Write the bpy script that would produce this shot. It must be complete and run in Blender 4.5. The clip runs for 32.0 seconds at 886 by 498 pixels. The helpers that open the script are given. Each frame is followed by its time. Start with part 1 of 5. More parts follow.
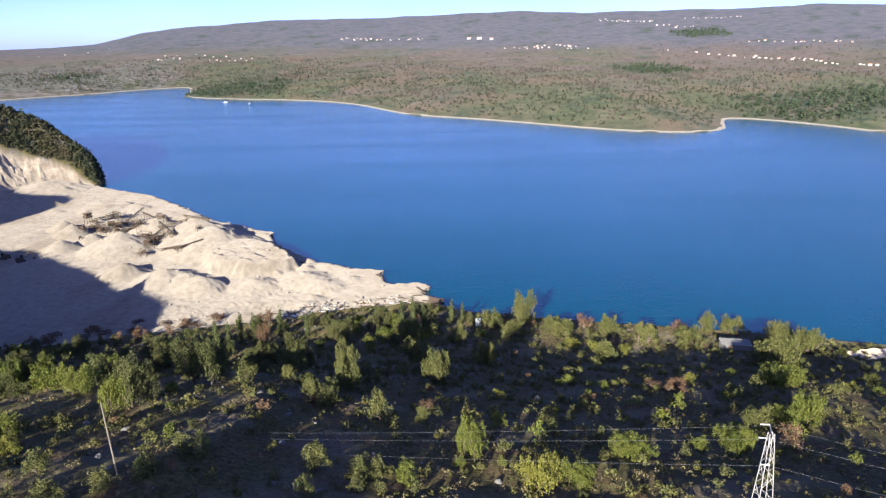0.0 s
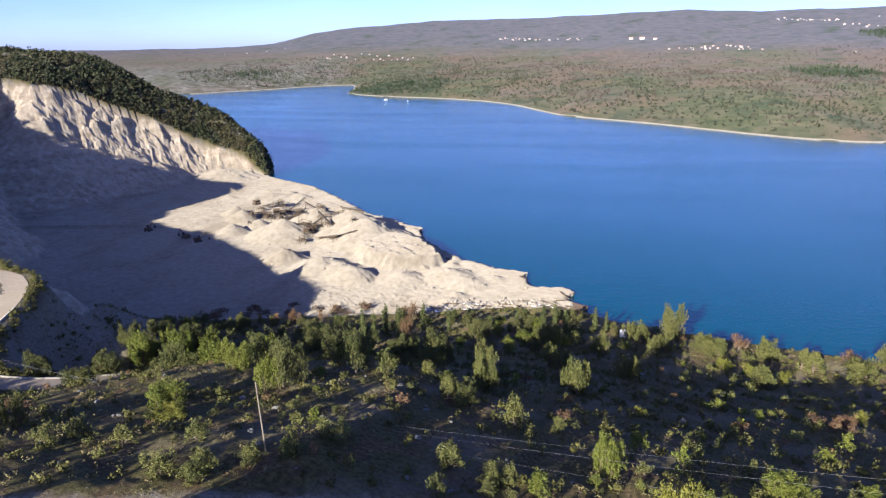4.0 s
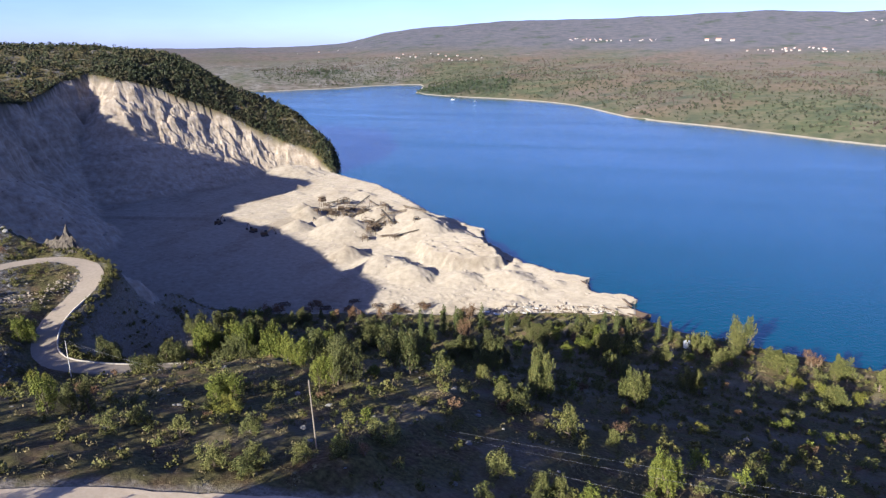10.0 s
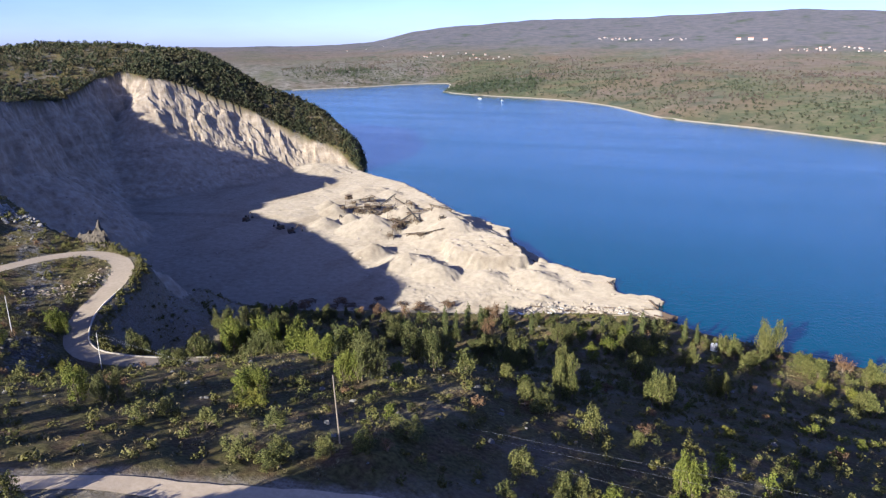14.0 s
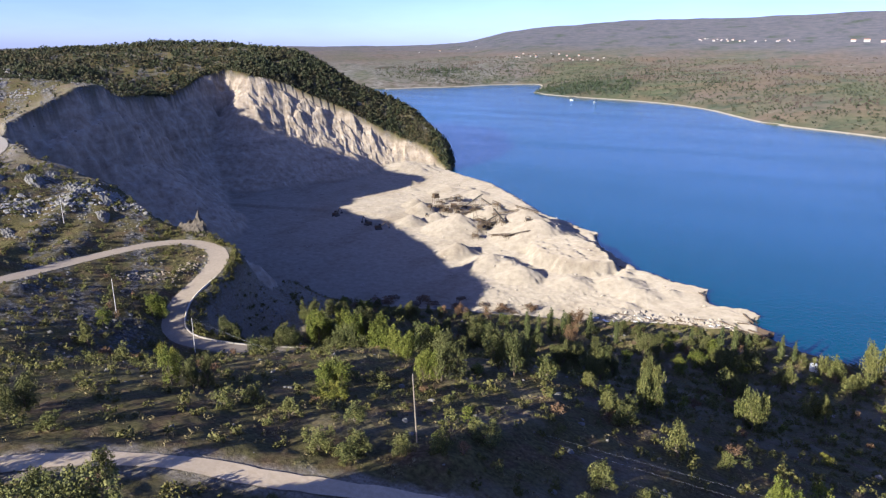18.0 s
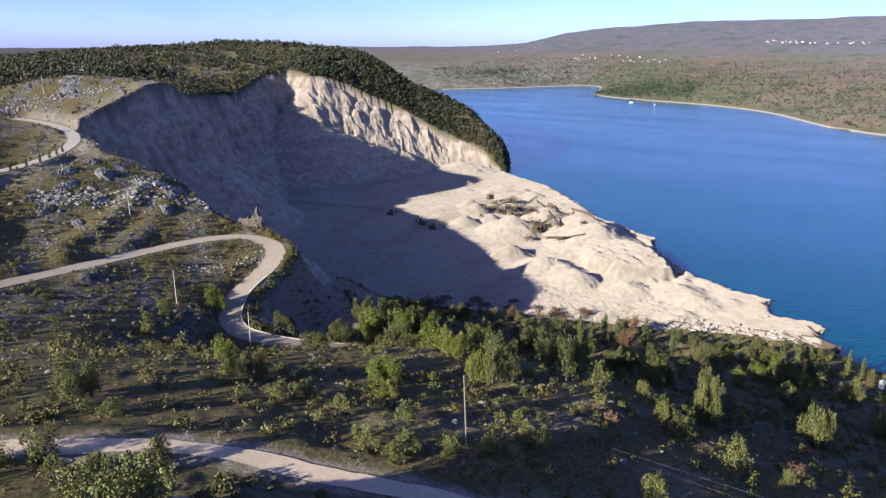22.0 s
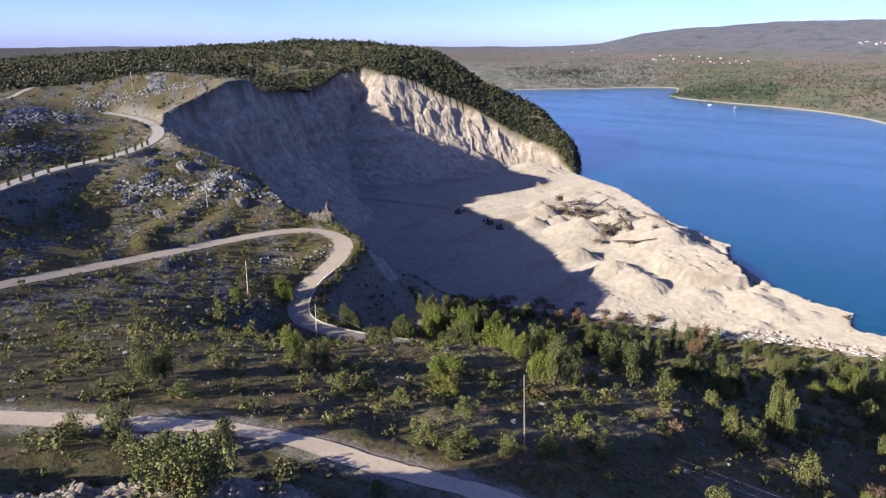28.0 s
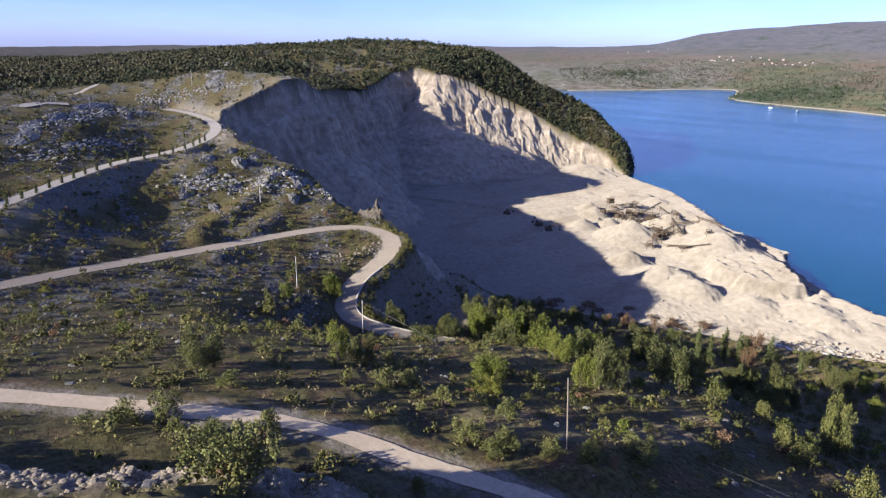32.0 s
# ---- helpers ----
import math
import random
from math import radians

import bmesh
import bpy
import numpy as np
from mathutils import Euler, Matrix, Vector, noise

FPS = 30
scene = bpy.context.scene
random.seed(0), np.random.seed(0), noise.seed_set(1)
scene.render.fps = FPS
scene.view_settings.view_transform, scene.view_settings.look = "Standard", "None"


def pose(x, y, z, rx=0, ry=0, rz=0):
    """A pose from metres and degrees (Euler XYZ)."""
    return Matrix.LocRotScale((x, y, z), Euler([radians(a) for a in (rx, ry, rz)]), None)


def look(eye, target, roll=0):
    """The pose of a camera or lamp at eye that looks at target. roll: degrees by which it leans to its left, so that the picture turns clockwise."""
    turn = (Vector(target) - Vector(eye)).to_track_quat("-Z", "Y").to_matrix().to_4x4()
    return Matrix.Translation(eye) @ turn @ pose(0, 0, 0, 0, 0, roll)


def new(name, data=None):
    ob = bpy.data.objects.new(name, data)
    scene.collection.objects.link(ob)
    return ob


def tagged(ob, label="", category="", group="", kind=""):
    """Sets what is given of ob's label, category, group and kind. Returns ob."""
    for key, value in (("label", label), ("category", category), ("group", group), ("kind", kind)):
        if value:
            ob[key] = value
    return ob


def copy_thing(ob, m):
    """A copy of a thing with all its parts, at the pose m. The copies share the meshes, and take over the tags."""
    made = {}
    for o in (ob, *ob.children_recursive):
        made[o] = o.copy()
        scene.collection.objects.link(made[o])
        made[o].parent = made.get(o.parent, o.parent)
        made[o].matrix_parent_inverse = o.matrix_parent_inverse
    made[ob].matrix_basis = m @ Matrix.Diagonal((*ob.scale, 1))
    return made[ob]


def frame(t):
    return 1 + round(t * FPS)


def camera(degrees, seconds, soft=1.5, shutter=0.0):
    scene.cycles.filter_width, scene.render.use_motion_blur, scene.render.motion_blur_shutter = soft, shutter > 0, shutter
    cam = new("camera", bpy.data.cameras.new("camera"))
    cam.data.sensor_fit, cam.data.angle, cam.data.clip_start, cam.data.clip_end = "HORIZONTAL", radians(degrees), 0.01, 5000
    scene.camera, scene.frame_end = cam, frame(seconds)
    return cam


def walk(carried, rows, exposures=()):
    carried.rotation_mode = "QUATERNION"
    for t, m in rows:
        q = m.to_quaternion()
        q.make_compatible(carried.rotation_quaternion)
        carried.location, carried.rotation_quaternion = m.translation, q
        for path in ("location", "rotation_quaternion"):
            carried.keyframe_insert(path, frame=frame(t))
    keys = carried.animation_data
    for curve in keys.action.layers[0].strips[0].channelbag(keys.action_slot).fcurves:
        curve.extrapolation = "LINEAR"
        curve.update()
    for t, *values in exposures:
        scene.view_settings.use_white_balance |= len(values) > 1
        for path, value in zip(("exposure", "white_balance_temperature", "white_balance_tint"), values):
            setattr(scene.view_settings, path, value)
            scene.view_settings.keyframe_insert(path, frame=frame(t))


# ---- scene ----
cam = camera(65.0, 32.0, 1.25)
# seconds, place, Euler turns
ROWS = [
    (0.0, -0.08, -2.42, 105.01, 73.340, 0.750, -1.016),
    (0.5, -0.10, -2.35, 105.03, 73.357, 0.697, -0.238),
    (1.0, -0.13, -2.25, 105.06, 73.365, 0.716, 0.579),
    (1.5, -0.18, -2.10, 105.09, 73.359, 0.806, 1.559),
    (2.0, -0.23, -1.92, 105.12, 73.401, 0.801, 3.567),
    (2.5, -0.29, -1.72, 105.15, 73.431, 0.763, 5.944),
    (3.0, -0.33, -1.53, 105.18, 73.455, 0.700, 8.012),
    (3.5, -0.36, -1.35, 105.20, 73.478, 0.635, 9.805),
    (4.0, -0.38, -1.19, 105.23, 73.488, 0.654, 11.440),
    (4.5, -0.38, -1.02, 105.26, 73.506, 0.621, 12.804),
    (6.5, -0.16, -0.19, 105.38, 73.466, 0.506, 14.734),
    (7.0, -0.10, -0.10, 105.40, 73.463, 0.485, 15.158),
    (7.5, -0.06, -0.05, 105.42, 73.472, 0.445, 15.456),
    (8.0, -0.01, -0.00, 105.43, 73.510, 0.423, 15.842),
    (8.5, 0.02, 0.02, 105.45, 73.509, 0.396, 16.103),
    (9.0, 0.06, 0.04, 105.46, 73.516, 0.358, 16.398),
    (9.5, 0.09, 0.03, 105.46, 73.534, 0.359, 16.637),
    (10.0, 0.11, -0.00, 105.46, 73.539, 0.347, 16.900),
    (10.5, 0.14, -0.05, 105.44, 73.525, 0.342, 17.272),
    (11.0, 0.16, -0.11, 105.42, 73.515, 0.356, 17.506),
    (11.5, 0.19, -0.16, 105.39, 73.525, 0.366, 17.778),
    (12.0, 0.20, -0.18, 105.36, 73.524, 0.329, 18.051),
    (12.5, 0.21, -0.19, 105.34, 73.518, 0.309, 18.290),
    (13.0, 0.22, -0.18, 105.33, 73.507, 0.317, 18.510),
    (13.5, 0.21, -0.16, 105.33, 73.496, 0.283, 18.784),
    (14.0, 0.21, -0.12, 105.33, 73.474, 0.287, 19.092),
    (14.5, 0.19, -0.06, 105.32, 73.503, 0.252, 19.486),
    (16.5, -0.06, 0.48, 105.26, 73.475, 0.160, 22.333),
    (17.0, -0.11, 0.57, 105.25, 73.487, 0.137, 23.281),
    (17.5, -0.16, 0.65, 105.24, 73.506, 0.083, 24.800),
    (18.0, -0.21, 0.73, 105.23, 73.514, 0.030, 26.412),
    (18.5, -0.27, 0.81, 105.21, 73.522, -0.032, 27.154),
    (19.0, -0.34, 0.89, 105.19, 73.538, -0.075, 27.898),
    (19.5, -0.41, 0.97, 105.16, 73.557, -0.101, 28.320),
    (20.0, -0.48, 1.05, 105.13, 73.576, -0.113, 29.158),
    (20.5, -0.54, 1.12, 105.09, 73.561, -0.115, 29.647),
    (21.0, -0.61, 1.17, 105.06, 73.557, -0.153, 30.072),
    (21.5, -0.66, 1.20, 105.03, 73.557, -0.154, 30.521),
    (22.0, -0.72, 1.22, 105.00, 73.567, -0.194, 31.015),
    (22.5, -0.76, 1.23, 104.96, 73.587, -0.197, 31.620),
    (23.0, -0.81, 1.24, 104.93, 73.581, -0.197, 32.166),
    (23.5, -0.83, 1.24, 104.90, 73.567, -0.224, 32.682),
    (24.0, -0.85, 1.25, 104.87, 73.568, -0.230, 33.382),
    (24.5, -0.86, 1.26, 104.84, 73.569, -0.216, 33.678),
    (25.0, -0.85, 1.27, 104.81, 73.561, -0.236, 33.951),
    (25.5, -0.83, 1.30, 104.78, 73.558, -0.284, 34.510),
    (27.5, -0.52, 1.47, 104.62, 73.545, -0.390, 36.190),
    (28.0, -0.45, 1.48, 104.59, 73.540, -0.387, 36.826),
    (28.5, -0.38, 1.49, 104.57, 73.542, -0.464, 37.443),
    (29.0, -0.33, 1.50, 104.54, 73.539, -0.469, 37.951),
    (29.5, -0.29, 1.53, 104.51, 73.541, -0.518, 38.485),
    (30.0, -0.26, 1.56, 104.49, 73.523, -0.538, 39.025),
    (30.5, -0.25, 1.61, 104.47, 73.524, -0.542, 39.423),
    (31.0, -0.26, 1.65, 104.45, 73.518, -0.527, 39.886),
    (31.5, -0.27, 1.68, 104.45, 73.501, -0.529, 40.427),
    (32.0, -0.28, 1.71, 104.44, 73.497, -0.605, 41.049),
]
EXPOSURES = [(0.0, 1.40, 4980, 8), (32.0, 1.38, 5000, 9)]
walk(cam, [(t, pose(x, y, z, rx, ry, rz)) for t, x, y, z, rx, ry, rz in ROWS], EXPOSURES)

# World, sun and sky. Sun low behind the left shoulder of the first view.
SUN_AZ, SUN_EL = 161.0, 18.8            # degrees to the left of +y, and above the horizon
SUN_FROM = Vector((-math.sin(radians(SUN_AZ)), math.cos(radians(SUN_AZ)), math.tan(radians(SUN_EL)))).normalized()
world = bpy.data.worlds.new("world")
scene.world = world
world.use_nodes = True
wn = world.node_tree.nodes
wl = world.node_tree.links
sky = wn.new("ShaderNodeTexSky")
sky.sky_type, sky.sun_disc = "NISHITA", False
sky.sun_elevation, sky.sun_rotation = radians(SUN_EL), math.atan2(SUN_FROM.x, SUN_FROM.y)
sky.air_density, sky.dust_density, sky.ozone_density = 0.5, 0.45, 2.5
tone = wn.new("ShaderNodeMixRGB")
tone.blend_type = "MULTIPLY"
tone.inputs[0].default_value = 1.0
tone.inputs[2].default_value = (1.23, 0.95, 1.16, 1)
wl.new(sky.outputs[0], tone.inputs[1])
pale = wn.new("ShaderNodeHueSaturation")
pale.inputs["Saturation"].default_value = 0.97
wl.new(tone.outputs[0], pale.inputs["Color"])
veil = wn.new("ShaderNodeTexNoise")
veil.inputs["Scale"].default_value, veil.inputs["Detail"].default_value, veil.inputs["Roughness"].default_value = 2.2, 5.0, 0.6
veil_map = wn.new("ShaderNodeMapping")
veil_map.inputs["Scale"].default_value = (1.0, 1.0, 5.0)
wl.new(wn.new("ShaderNodeTexCoord").outputs["Generated"], veil_map.inputs[0])
wl.new(veil_map.outputs[0], veil.inputs["Vector"])
veil_value = wn.new("ShaderNodeMapRange")
veil_value.inputs[1].default_value, veil_value.inputs[2].default_value = 0.35, 0.7
veil_value.inputs[3].default_value, veil_value.inputs[4].default_value = 0.94, 1.10
wl.new(veil.outputs["Fac"], veil_value.inputs[0])
wl.new(veil_value.outputs[0], pale.inputs["Value"])
wl.new(pale.outputs[0], wn["Background"].inputs[0])
wn["Background"].inputs[1].default_value = 0.069
sun = new("sun", bpy.data.lights.new("sun", "SUN"))
sun.data.energy, sun.data.angle, sun.data.color = 5.0, radians(0.5), (1.0, 0.79, 0.52)
sun.matrix_world = look(SUN_FROM * 900, (0, 0, 0))


# ---- materials ----
class Nodes:
    """A short way to write node trees."""

    def __init__(self, name):
        self.m = bpy.data.materials.new(name)
        self.m.use_nodes = True
        self.t = self.m.node_tree
        self.bsdf = self.t.nodes["Principled BSDF"]
        self.co = None

    def n(self, kind, **values):
        node = self.t.nodes.new("ShaderNode" + kind)
        for k, v in values.items():
            setattr(node, k, v)
        return node

    def link(self, a, b):
        self.t.links.new(a, b)

    def where(self):
        if self.co is None:
            self.co = self.n("NewGeometry").outputs["Position"]
        return self.co

    def noise(self, scale, detail=4.0, rough=0.55, stretch=None, space=None):
        node = self.n("TexNoise")
        node.inputs["Scale"].default_value = scale
        node.inputs["Detail"].default_value = detail
        node.inputs["Roughness"].default_value = rough
        source = space or self.where()
        if stretch:
            mp = self.n("Mapping")
            mp.inputs["Scale"].default_value = stretch
            self.link(source, mp.inputs[0])
            source = mp.outputs[0]
        self.link(source, node.inputs["Vector"])
        return node.outputs["Fac"]

    def cells(self, scale):
        node = self.n("TexVoronoi")
        node.inputs["Scale"].default_value = scale
        self.link(self.where(), node.inputs["Vector"])
        return node.outputs["Distance"]

    def ramp(self, fac, *stops):
        node = self.n("ValToRGB")
        el = node.color_ramp.elements
        while len(el) < len(stops):
            el.new(0.5)
        for e, (p, c) in zip(el, stops):
            e.position = p
            e.color = (*c, 1) if isinstance(c, tuple) else (c, c, c, 1)
        self.link(fac, node.inputs[0])
        return node.outputs[0]

    def mix(self, fac, a, b, blend="MIX"):
        node = self.n("MixRGB", blend_type=blend)
        for k, v in enumerate((fac, a, b)):
            if isinstance(v, (int, float)):
                node.inputs[k].default_value = v if k == 0 else (v, v, v, 1)
            elif isinstance(v, tuple):
                node.inputs[k].default_value = (*v, 1)
            else:
                self.link(v, node.inputs[k])
        return node.outputs[0]

    def math(self, op, a, b=0.0):
        node = self.n("Math", operation=op)
        for k, v in enumerate((a, b)):
            if isinstance(v, (int, float)):
                node.inputs[k].default_value = v
            else:
                self.link(v, node.inputs[k])
        return node.outputs[0]

    def attr(self, name):
        return self.n("Attribute", attribute_name=name).outputs["Fac"]

    def done(self, colour, rough=0.9, bump=None, strength=0.5, distance=0.1, metal=0.0, spec=0.3, dusty=0.0):
        b = self.bsdf
        if isinstance(colour, tuple):
            b.inputs["Base Color"].default_value = (*colour, 1)
        else:
            self.link(colour, b.inputs["Base Color"])
        if isinstance(rough, (int, float)):
            b.inputs["Roughness"].default_value = rough
        else:
            self.link(rough, b.inputs["Roughness"])
        b.inputs["Metallic"].default_value = metal
        b.inputs["Specular IOR Level"].default_value = spec
        b.inputs["Diffuse Roughness"].default_value = dusty
        if bump is not None:
            node = self.n("Bump")
            node.inputs["Strength"].default_value = strength
            node.inputs["Distance"].default_value = distance
            self.link(bump, node.inputs["Height"])
            self.link(node.outputs[0], b.inputs["Normal"])
        return self.m


def ground_material():
    k = Nodes("ground")
    grain, mid, wide = k.noise(1.6, 6), k.noise(0.22, 5), k.noise(0.03, 4)
    soil = k.ramp(grain, (0.3, (0.06, 0.042, 0.022)), (0.55, (0.135, 0.095, 0.05)), (0.78, (0.23, 0.18, 0.115)))
    grass = k.ramp(grain, (0.3, (0.054, 0.049, 0.018)), (0.6, (0.136, 0.121, 0.046)), (0.8, (0.205, 0.168, 0.074)))
    dry = k.mix(k.ramp(mid, (0.34, 0.0), (0.54, 1.0)), soil, grass)
    dry = k.mix(k.ramp(wide, (0.45, 0.0), (0.65, 0.22)), dry, (0.105, 0.078, 0.042))
    karst = k.mix(1.0, k.ramp(k.noise(1.3, 7, 0.7), (0.36, (0.05, 0.048, 0.045)), (0.5, (0.19, 0.182, 0.17)), (0.66, (0.36, 0.345, 0.32))), k.ramp(k.cells(0.9), (0.0, 1.0), (0.5, 0.75), (0.75, 0.3)), "MULTIPLY")
    near = k.mix(k.math("MULTIPLY", k.attr("karst"), k.ramp(k.noise(0.30, 6, 0.65), (0.42, 0.0), (0.54, 1.0))), dry, karst)
    bare = k.ramp(k.noise(2.4, 7, 0.7), (0.32, (0.15, 0.125, 0.095)), (0.5, (0.31, 0.27, 0.22)), (0.7, (0.47, 0.42, 0.35)))
    near = k.mix(k.math("MULTIPLY", k.attr("bare"), k.ramp(k.noise(0.45, 6, 0.65), (0.30, 0.15), (0.48, 1.0))), near, bare)
    # far scrub: red-brown oak wood and grey-green maquis
    scrub = k.ramp(k.noise(0.05, 6, 0.65), (0.36, (0.038, 0.048, 0.027)), (0.5, (0.061, 0.068, 0.037)), (0.64, (0.092, 0.086, 0.056)))
    autumn = k.ramp(k.noise(0.06, 6, 0.65), (0.36, (0.063, 0.053, 0.045)), (0.6, (0.108, 0.086, 0.073)))
    # distance haze painted into the upper far slopes as a blue-grey colour
    haze_tint = k.ramp(k.noise(0.03, 6, 0.65), (0.36, (0.052, 0.055, 0.067)), (0.62, (0.086, 0.083, 0.095)))
    russet = k.ramp(k.noise(0.07, 6, 0.65), (0.36, (0.078, 0.058, 0.039)), (0.62, (0.126, 0.089, 0.065)))
    pines = k.ramp(k.noise(0.09, 6, 0.65), (0.38, (0.018, 0.029, 0.021)), (0.62, (0.051, 0.063, 0.040)))
    wood = k.mix(k.ramp(k.noise(0.0035, 5), (0.32, 0.2), (0.53, 1.0)), scrub, autumn)
    stones = k.ramp(k.noise(0.02, 6, 0.7), (0.62, 0.0), (0.7, 1.0))
    wood = k.mix(k.math("MULTIPLY", stones, 0.6), wood, (0.25, 0.23, 0.21))
    crag = k.ramp(k.noise(0.06, 7, 0.7), (0.40, (0.050, 0.054, 0.039)), (0.52, (0.113, 0.106, 0.100)), (0.66, (0.184, 0.175, 0.167)))
    wood = k.mix(k.attr("haze"), wood, haze_tint)
    wood = k.mix(k.attr("lush"), wood, scrub)
    wood = k.mix(k.math("MULTIPLY", k.attr("russet"), 0.42), wood, russet)
    wood = k.mix(k.math("MULTIPLY", k.attr("pines"), k.ramp(k.noise(0.02, 5, 0.6), (0.36, 0.25), (0.56, 1.0))), wood, pines)
    wood = k.mix(k.attr("stony"), wood, crag)
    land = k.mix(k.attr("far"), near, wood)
    # quarried limestone
    lime = k.ramp(k.noise(0.35, 6, 0.6), (0.3, (0.246, 0.211, 0.164)), (0.55, (0.310, 0.272, 0.215)), (0.75, (0.357, 0.321, 0.260)))
    tracks = k.ramp(k.noise(0.05, 6, 0.6, (1.0, 0.45, 1)), (0.34, (0.76, 0.73, 0.69)), (0.5, (1.0, 1.0, 1.0)))
    lime = k.mix(0.75, lime, k.mix(1.0, lime, tracks, "MULTIPLY"))
    flute = k.noise(1.0, 6, 0.65, (0.22, 0.22, 0.022))
    streak = k.ramp(flute, (0.34, 0.80), (0.45, 0.94), (0.62, 1.0))
    beds = k.ramp(k.noise(1.0, 5, 0.6, (0.02, 0.02, 0.22)), (0.38, 0.74), (0.52, 1.0))
    streak = k.mix(0.6, streak, k.mix(1.0, streak, beds, "MULTIPLY"))
    face = k.mix(1.0, k.ramp(k.noise(0.25, 6, 0.65), (0.3, (0.284, 0.228, 0.167)), (0.5, (0.409, 0.346, 0.268)), (0.7, (0.502, 0.443, 0.362))), streak, "MULTIPLY")
    rock = k.mix(k.attr("face"), lime, face)
    land = k.mix(k.attr("quarry"), land, rock)
    land = k.mix(k.attr("wetline"), land, k.ramp(k.noise(0.8, 5), (0.35, (0.06, 0.045, 0.03)), (0.7, (0.22, 0.17, 0.12))))
    bump = k.mix(0.5, k.noise(2.2, 7, 0.7), k.noise(0.35, 6, 0.65))
    bump = k.mix(k.math("MULTIPLY", k.attr("quarry"), 0.6), bump, 0.5)
    bump = k.mix(k.attr("face"), bump, k.math("MULTIPLY", k.mix(0.4, flute, k.noise(0.22, 6, 0.6)), 0.9))
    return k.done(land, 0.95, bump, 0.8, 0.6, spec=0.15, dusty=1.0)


def water_material():
    k = Nodes("water")
    deep = k.ramp(k.noise(0.006, 4, 0.5, (1, 0.5, 1)), (0.35, (0.001, 0.063, 0.088)), (0.65, (0.001, 0.069, 0.114)))
    wind = k.ramp(k.noise(0.004, 6, 0.6, (0.7, 3.2, 1)), (0.40, 0.12), (0.62, 0.19))
    m = k.done(deep, wind, k.mix(0.35, k.noise(0.9, 5, 0.6, (1.0, 0.45, 1)), k.noise(0.12, 4, 0.6, (1.0, 0.5, 1))), 0.6, 0.6, spec=0.5)
    k.bsdf.inputs["IOR"].default_value = 1.42
    return m


def plain(name, a, b, scale=2.0, rough=0.85, strength=0.4, distance=0.05, metal=0.0, spec=0.3):
    k = Nodes(name)
    g = k.noise(scale, 6, 0.65)
    col = k.mix(k.ramp(k.noise(scale * 0.12, 3), (0.35, 0.0), (0.65, 0.45)), k.ramp(g, (0.3, a), (0.7, b)), tuple(0.5 * (p + q) * 0.8 for p, q in zip(a, b)))
    return k.done(col, rough, g, strength, distance, metal, spec, 0.8 if rough > 0.7 and metal == 0 else 0.0)


def leaf_material(name, dark, light, warm):
    k = Nodes(name)
    info = k.n("ObjectInfo").outputs["Random"]
    isle = k.n("NewGeometry").outputs["Random Per Island"]
    col = k.ramp(isle, (0.0, dark), (0.75, light), (1.0, warm))
    col = k.mix(k.math("MULTIPLY", info, 0.35), col, warm)
    m = k.done(col, 0.7, spec=0.2)
    k.bsdf.inputs["Subsurface Weight"].default_value = 0.0
    return m


GROUND, WATER_M = ground_material(), water_material()
ASPHALT = plain("asphalt", (0.264, 0.220, 0.168), (0.360, 0.308, 0.244), 1.2, spec=0.2)
GRAVEL = plain("gravel", (0.496, 0.392, 0.272), (0.656, 0.552, 0.408), 1.6, strength=0.7, spec=0.15)
PATH_M = plain("pale_track", (0.320, 0.288, 0.240), (0.448, 0.400, 0.336), 3.0, strength=0.7)
BARK = plain("bark", (0.10, 0.075, 0.05), (0.20, 0.16, 0.12), 6.0)
LEAF_OLIVE = leaf_material("leaf_olive", (0.032, 0.041, 0.013), (0.135, 0.146, 0.041), (0.203, 0.187, 0.059))
LEAF_GREEN = leaf_material("leaf_green", (0.036, 0.05, 0.009), (0.15, 0.175, 0.028), (0.22, 0.22, 0.04))
LEAF_YELLOW = leaf_material("leaf_yellow", (0.09, 0.10, 0.018), (0.19, 0.195, 0.03), (0.25, 0.225, 0.04))
WOOD_DARK = leaf_material("wood_dark", (0.02, 0.026, 0.013), (0.05, 0.06, 0.027), (0.072, 0.07, 0.036))
LEAF_SCRUB = leaf_material("leaf_scrub", (0.055, 0.058, 0.016), (0.109, 0.113, 0.029), (0.150, 0.130, 0.044))
WOOD_OLIVE = leaf_material("wood_olive", (0.036, 0.038, 0.019), (0.072, 0.068, 0.032), (0.100, 0.080, 0.046))
LEAF_DARK = leaf_material("leaf_dark", (0.030, 0.039, 0.012), (0.10, 0.112, 0.034), (0.155, 0.142, 0.05))
LEAF_PINE = leaf_material("leaf_pine", (0.022, 0.036, 0.02), (0.05, 0.07, 0.036), (0.085, 0.095, 0.05))
LEAF_CYPRESS = leaf_material("leaf_cypress", (0.034, 0.046, 0.017), (0.078, 0.095, 0.03), (0.115, 0.122, 0.042))
LEAF_RUST = leaf_material("leaf_rust", (0.07, 0.045, 0.025), (0.17, 0.11, 0.06), (0.22, 0.13, 0.07))
FAR_GREEN = leaf_material("far_green", (0.043, 0.051, 0.032), (0.070, 0.075, 0.045), (0.098, 0.091, 0.063))
FAR_BROWN = leaf_material("far_brown", (0.061, 0.053, 0.043), (0.090, 0.073, 0.060), (0.115, 0.091, 0.073))
ROCK = plain("limestone", (0.119, 0.112, 0.103), (0.294, 0.281, 0.256), 2.5, strength=0.6)
QUARRY_ROCK = plain("quarry_block", (0.289, 0.251, 0.200), (0.442, 0.395, 0.327), 2.0, strength=0.6)
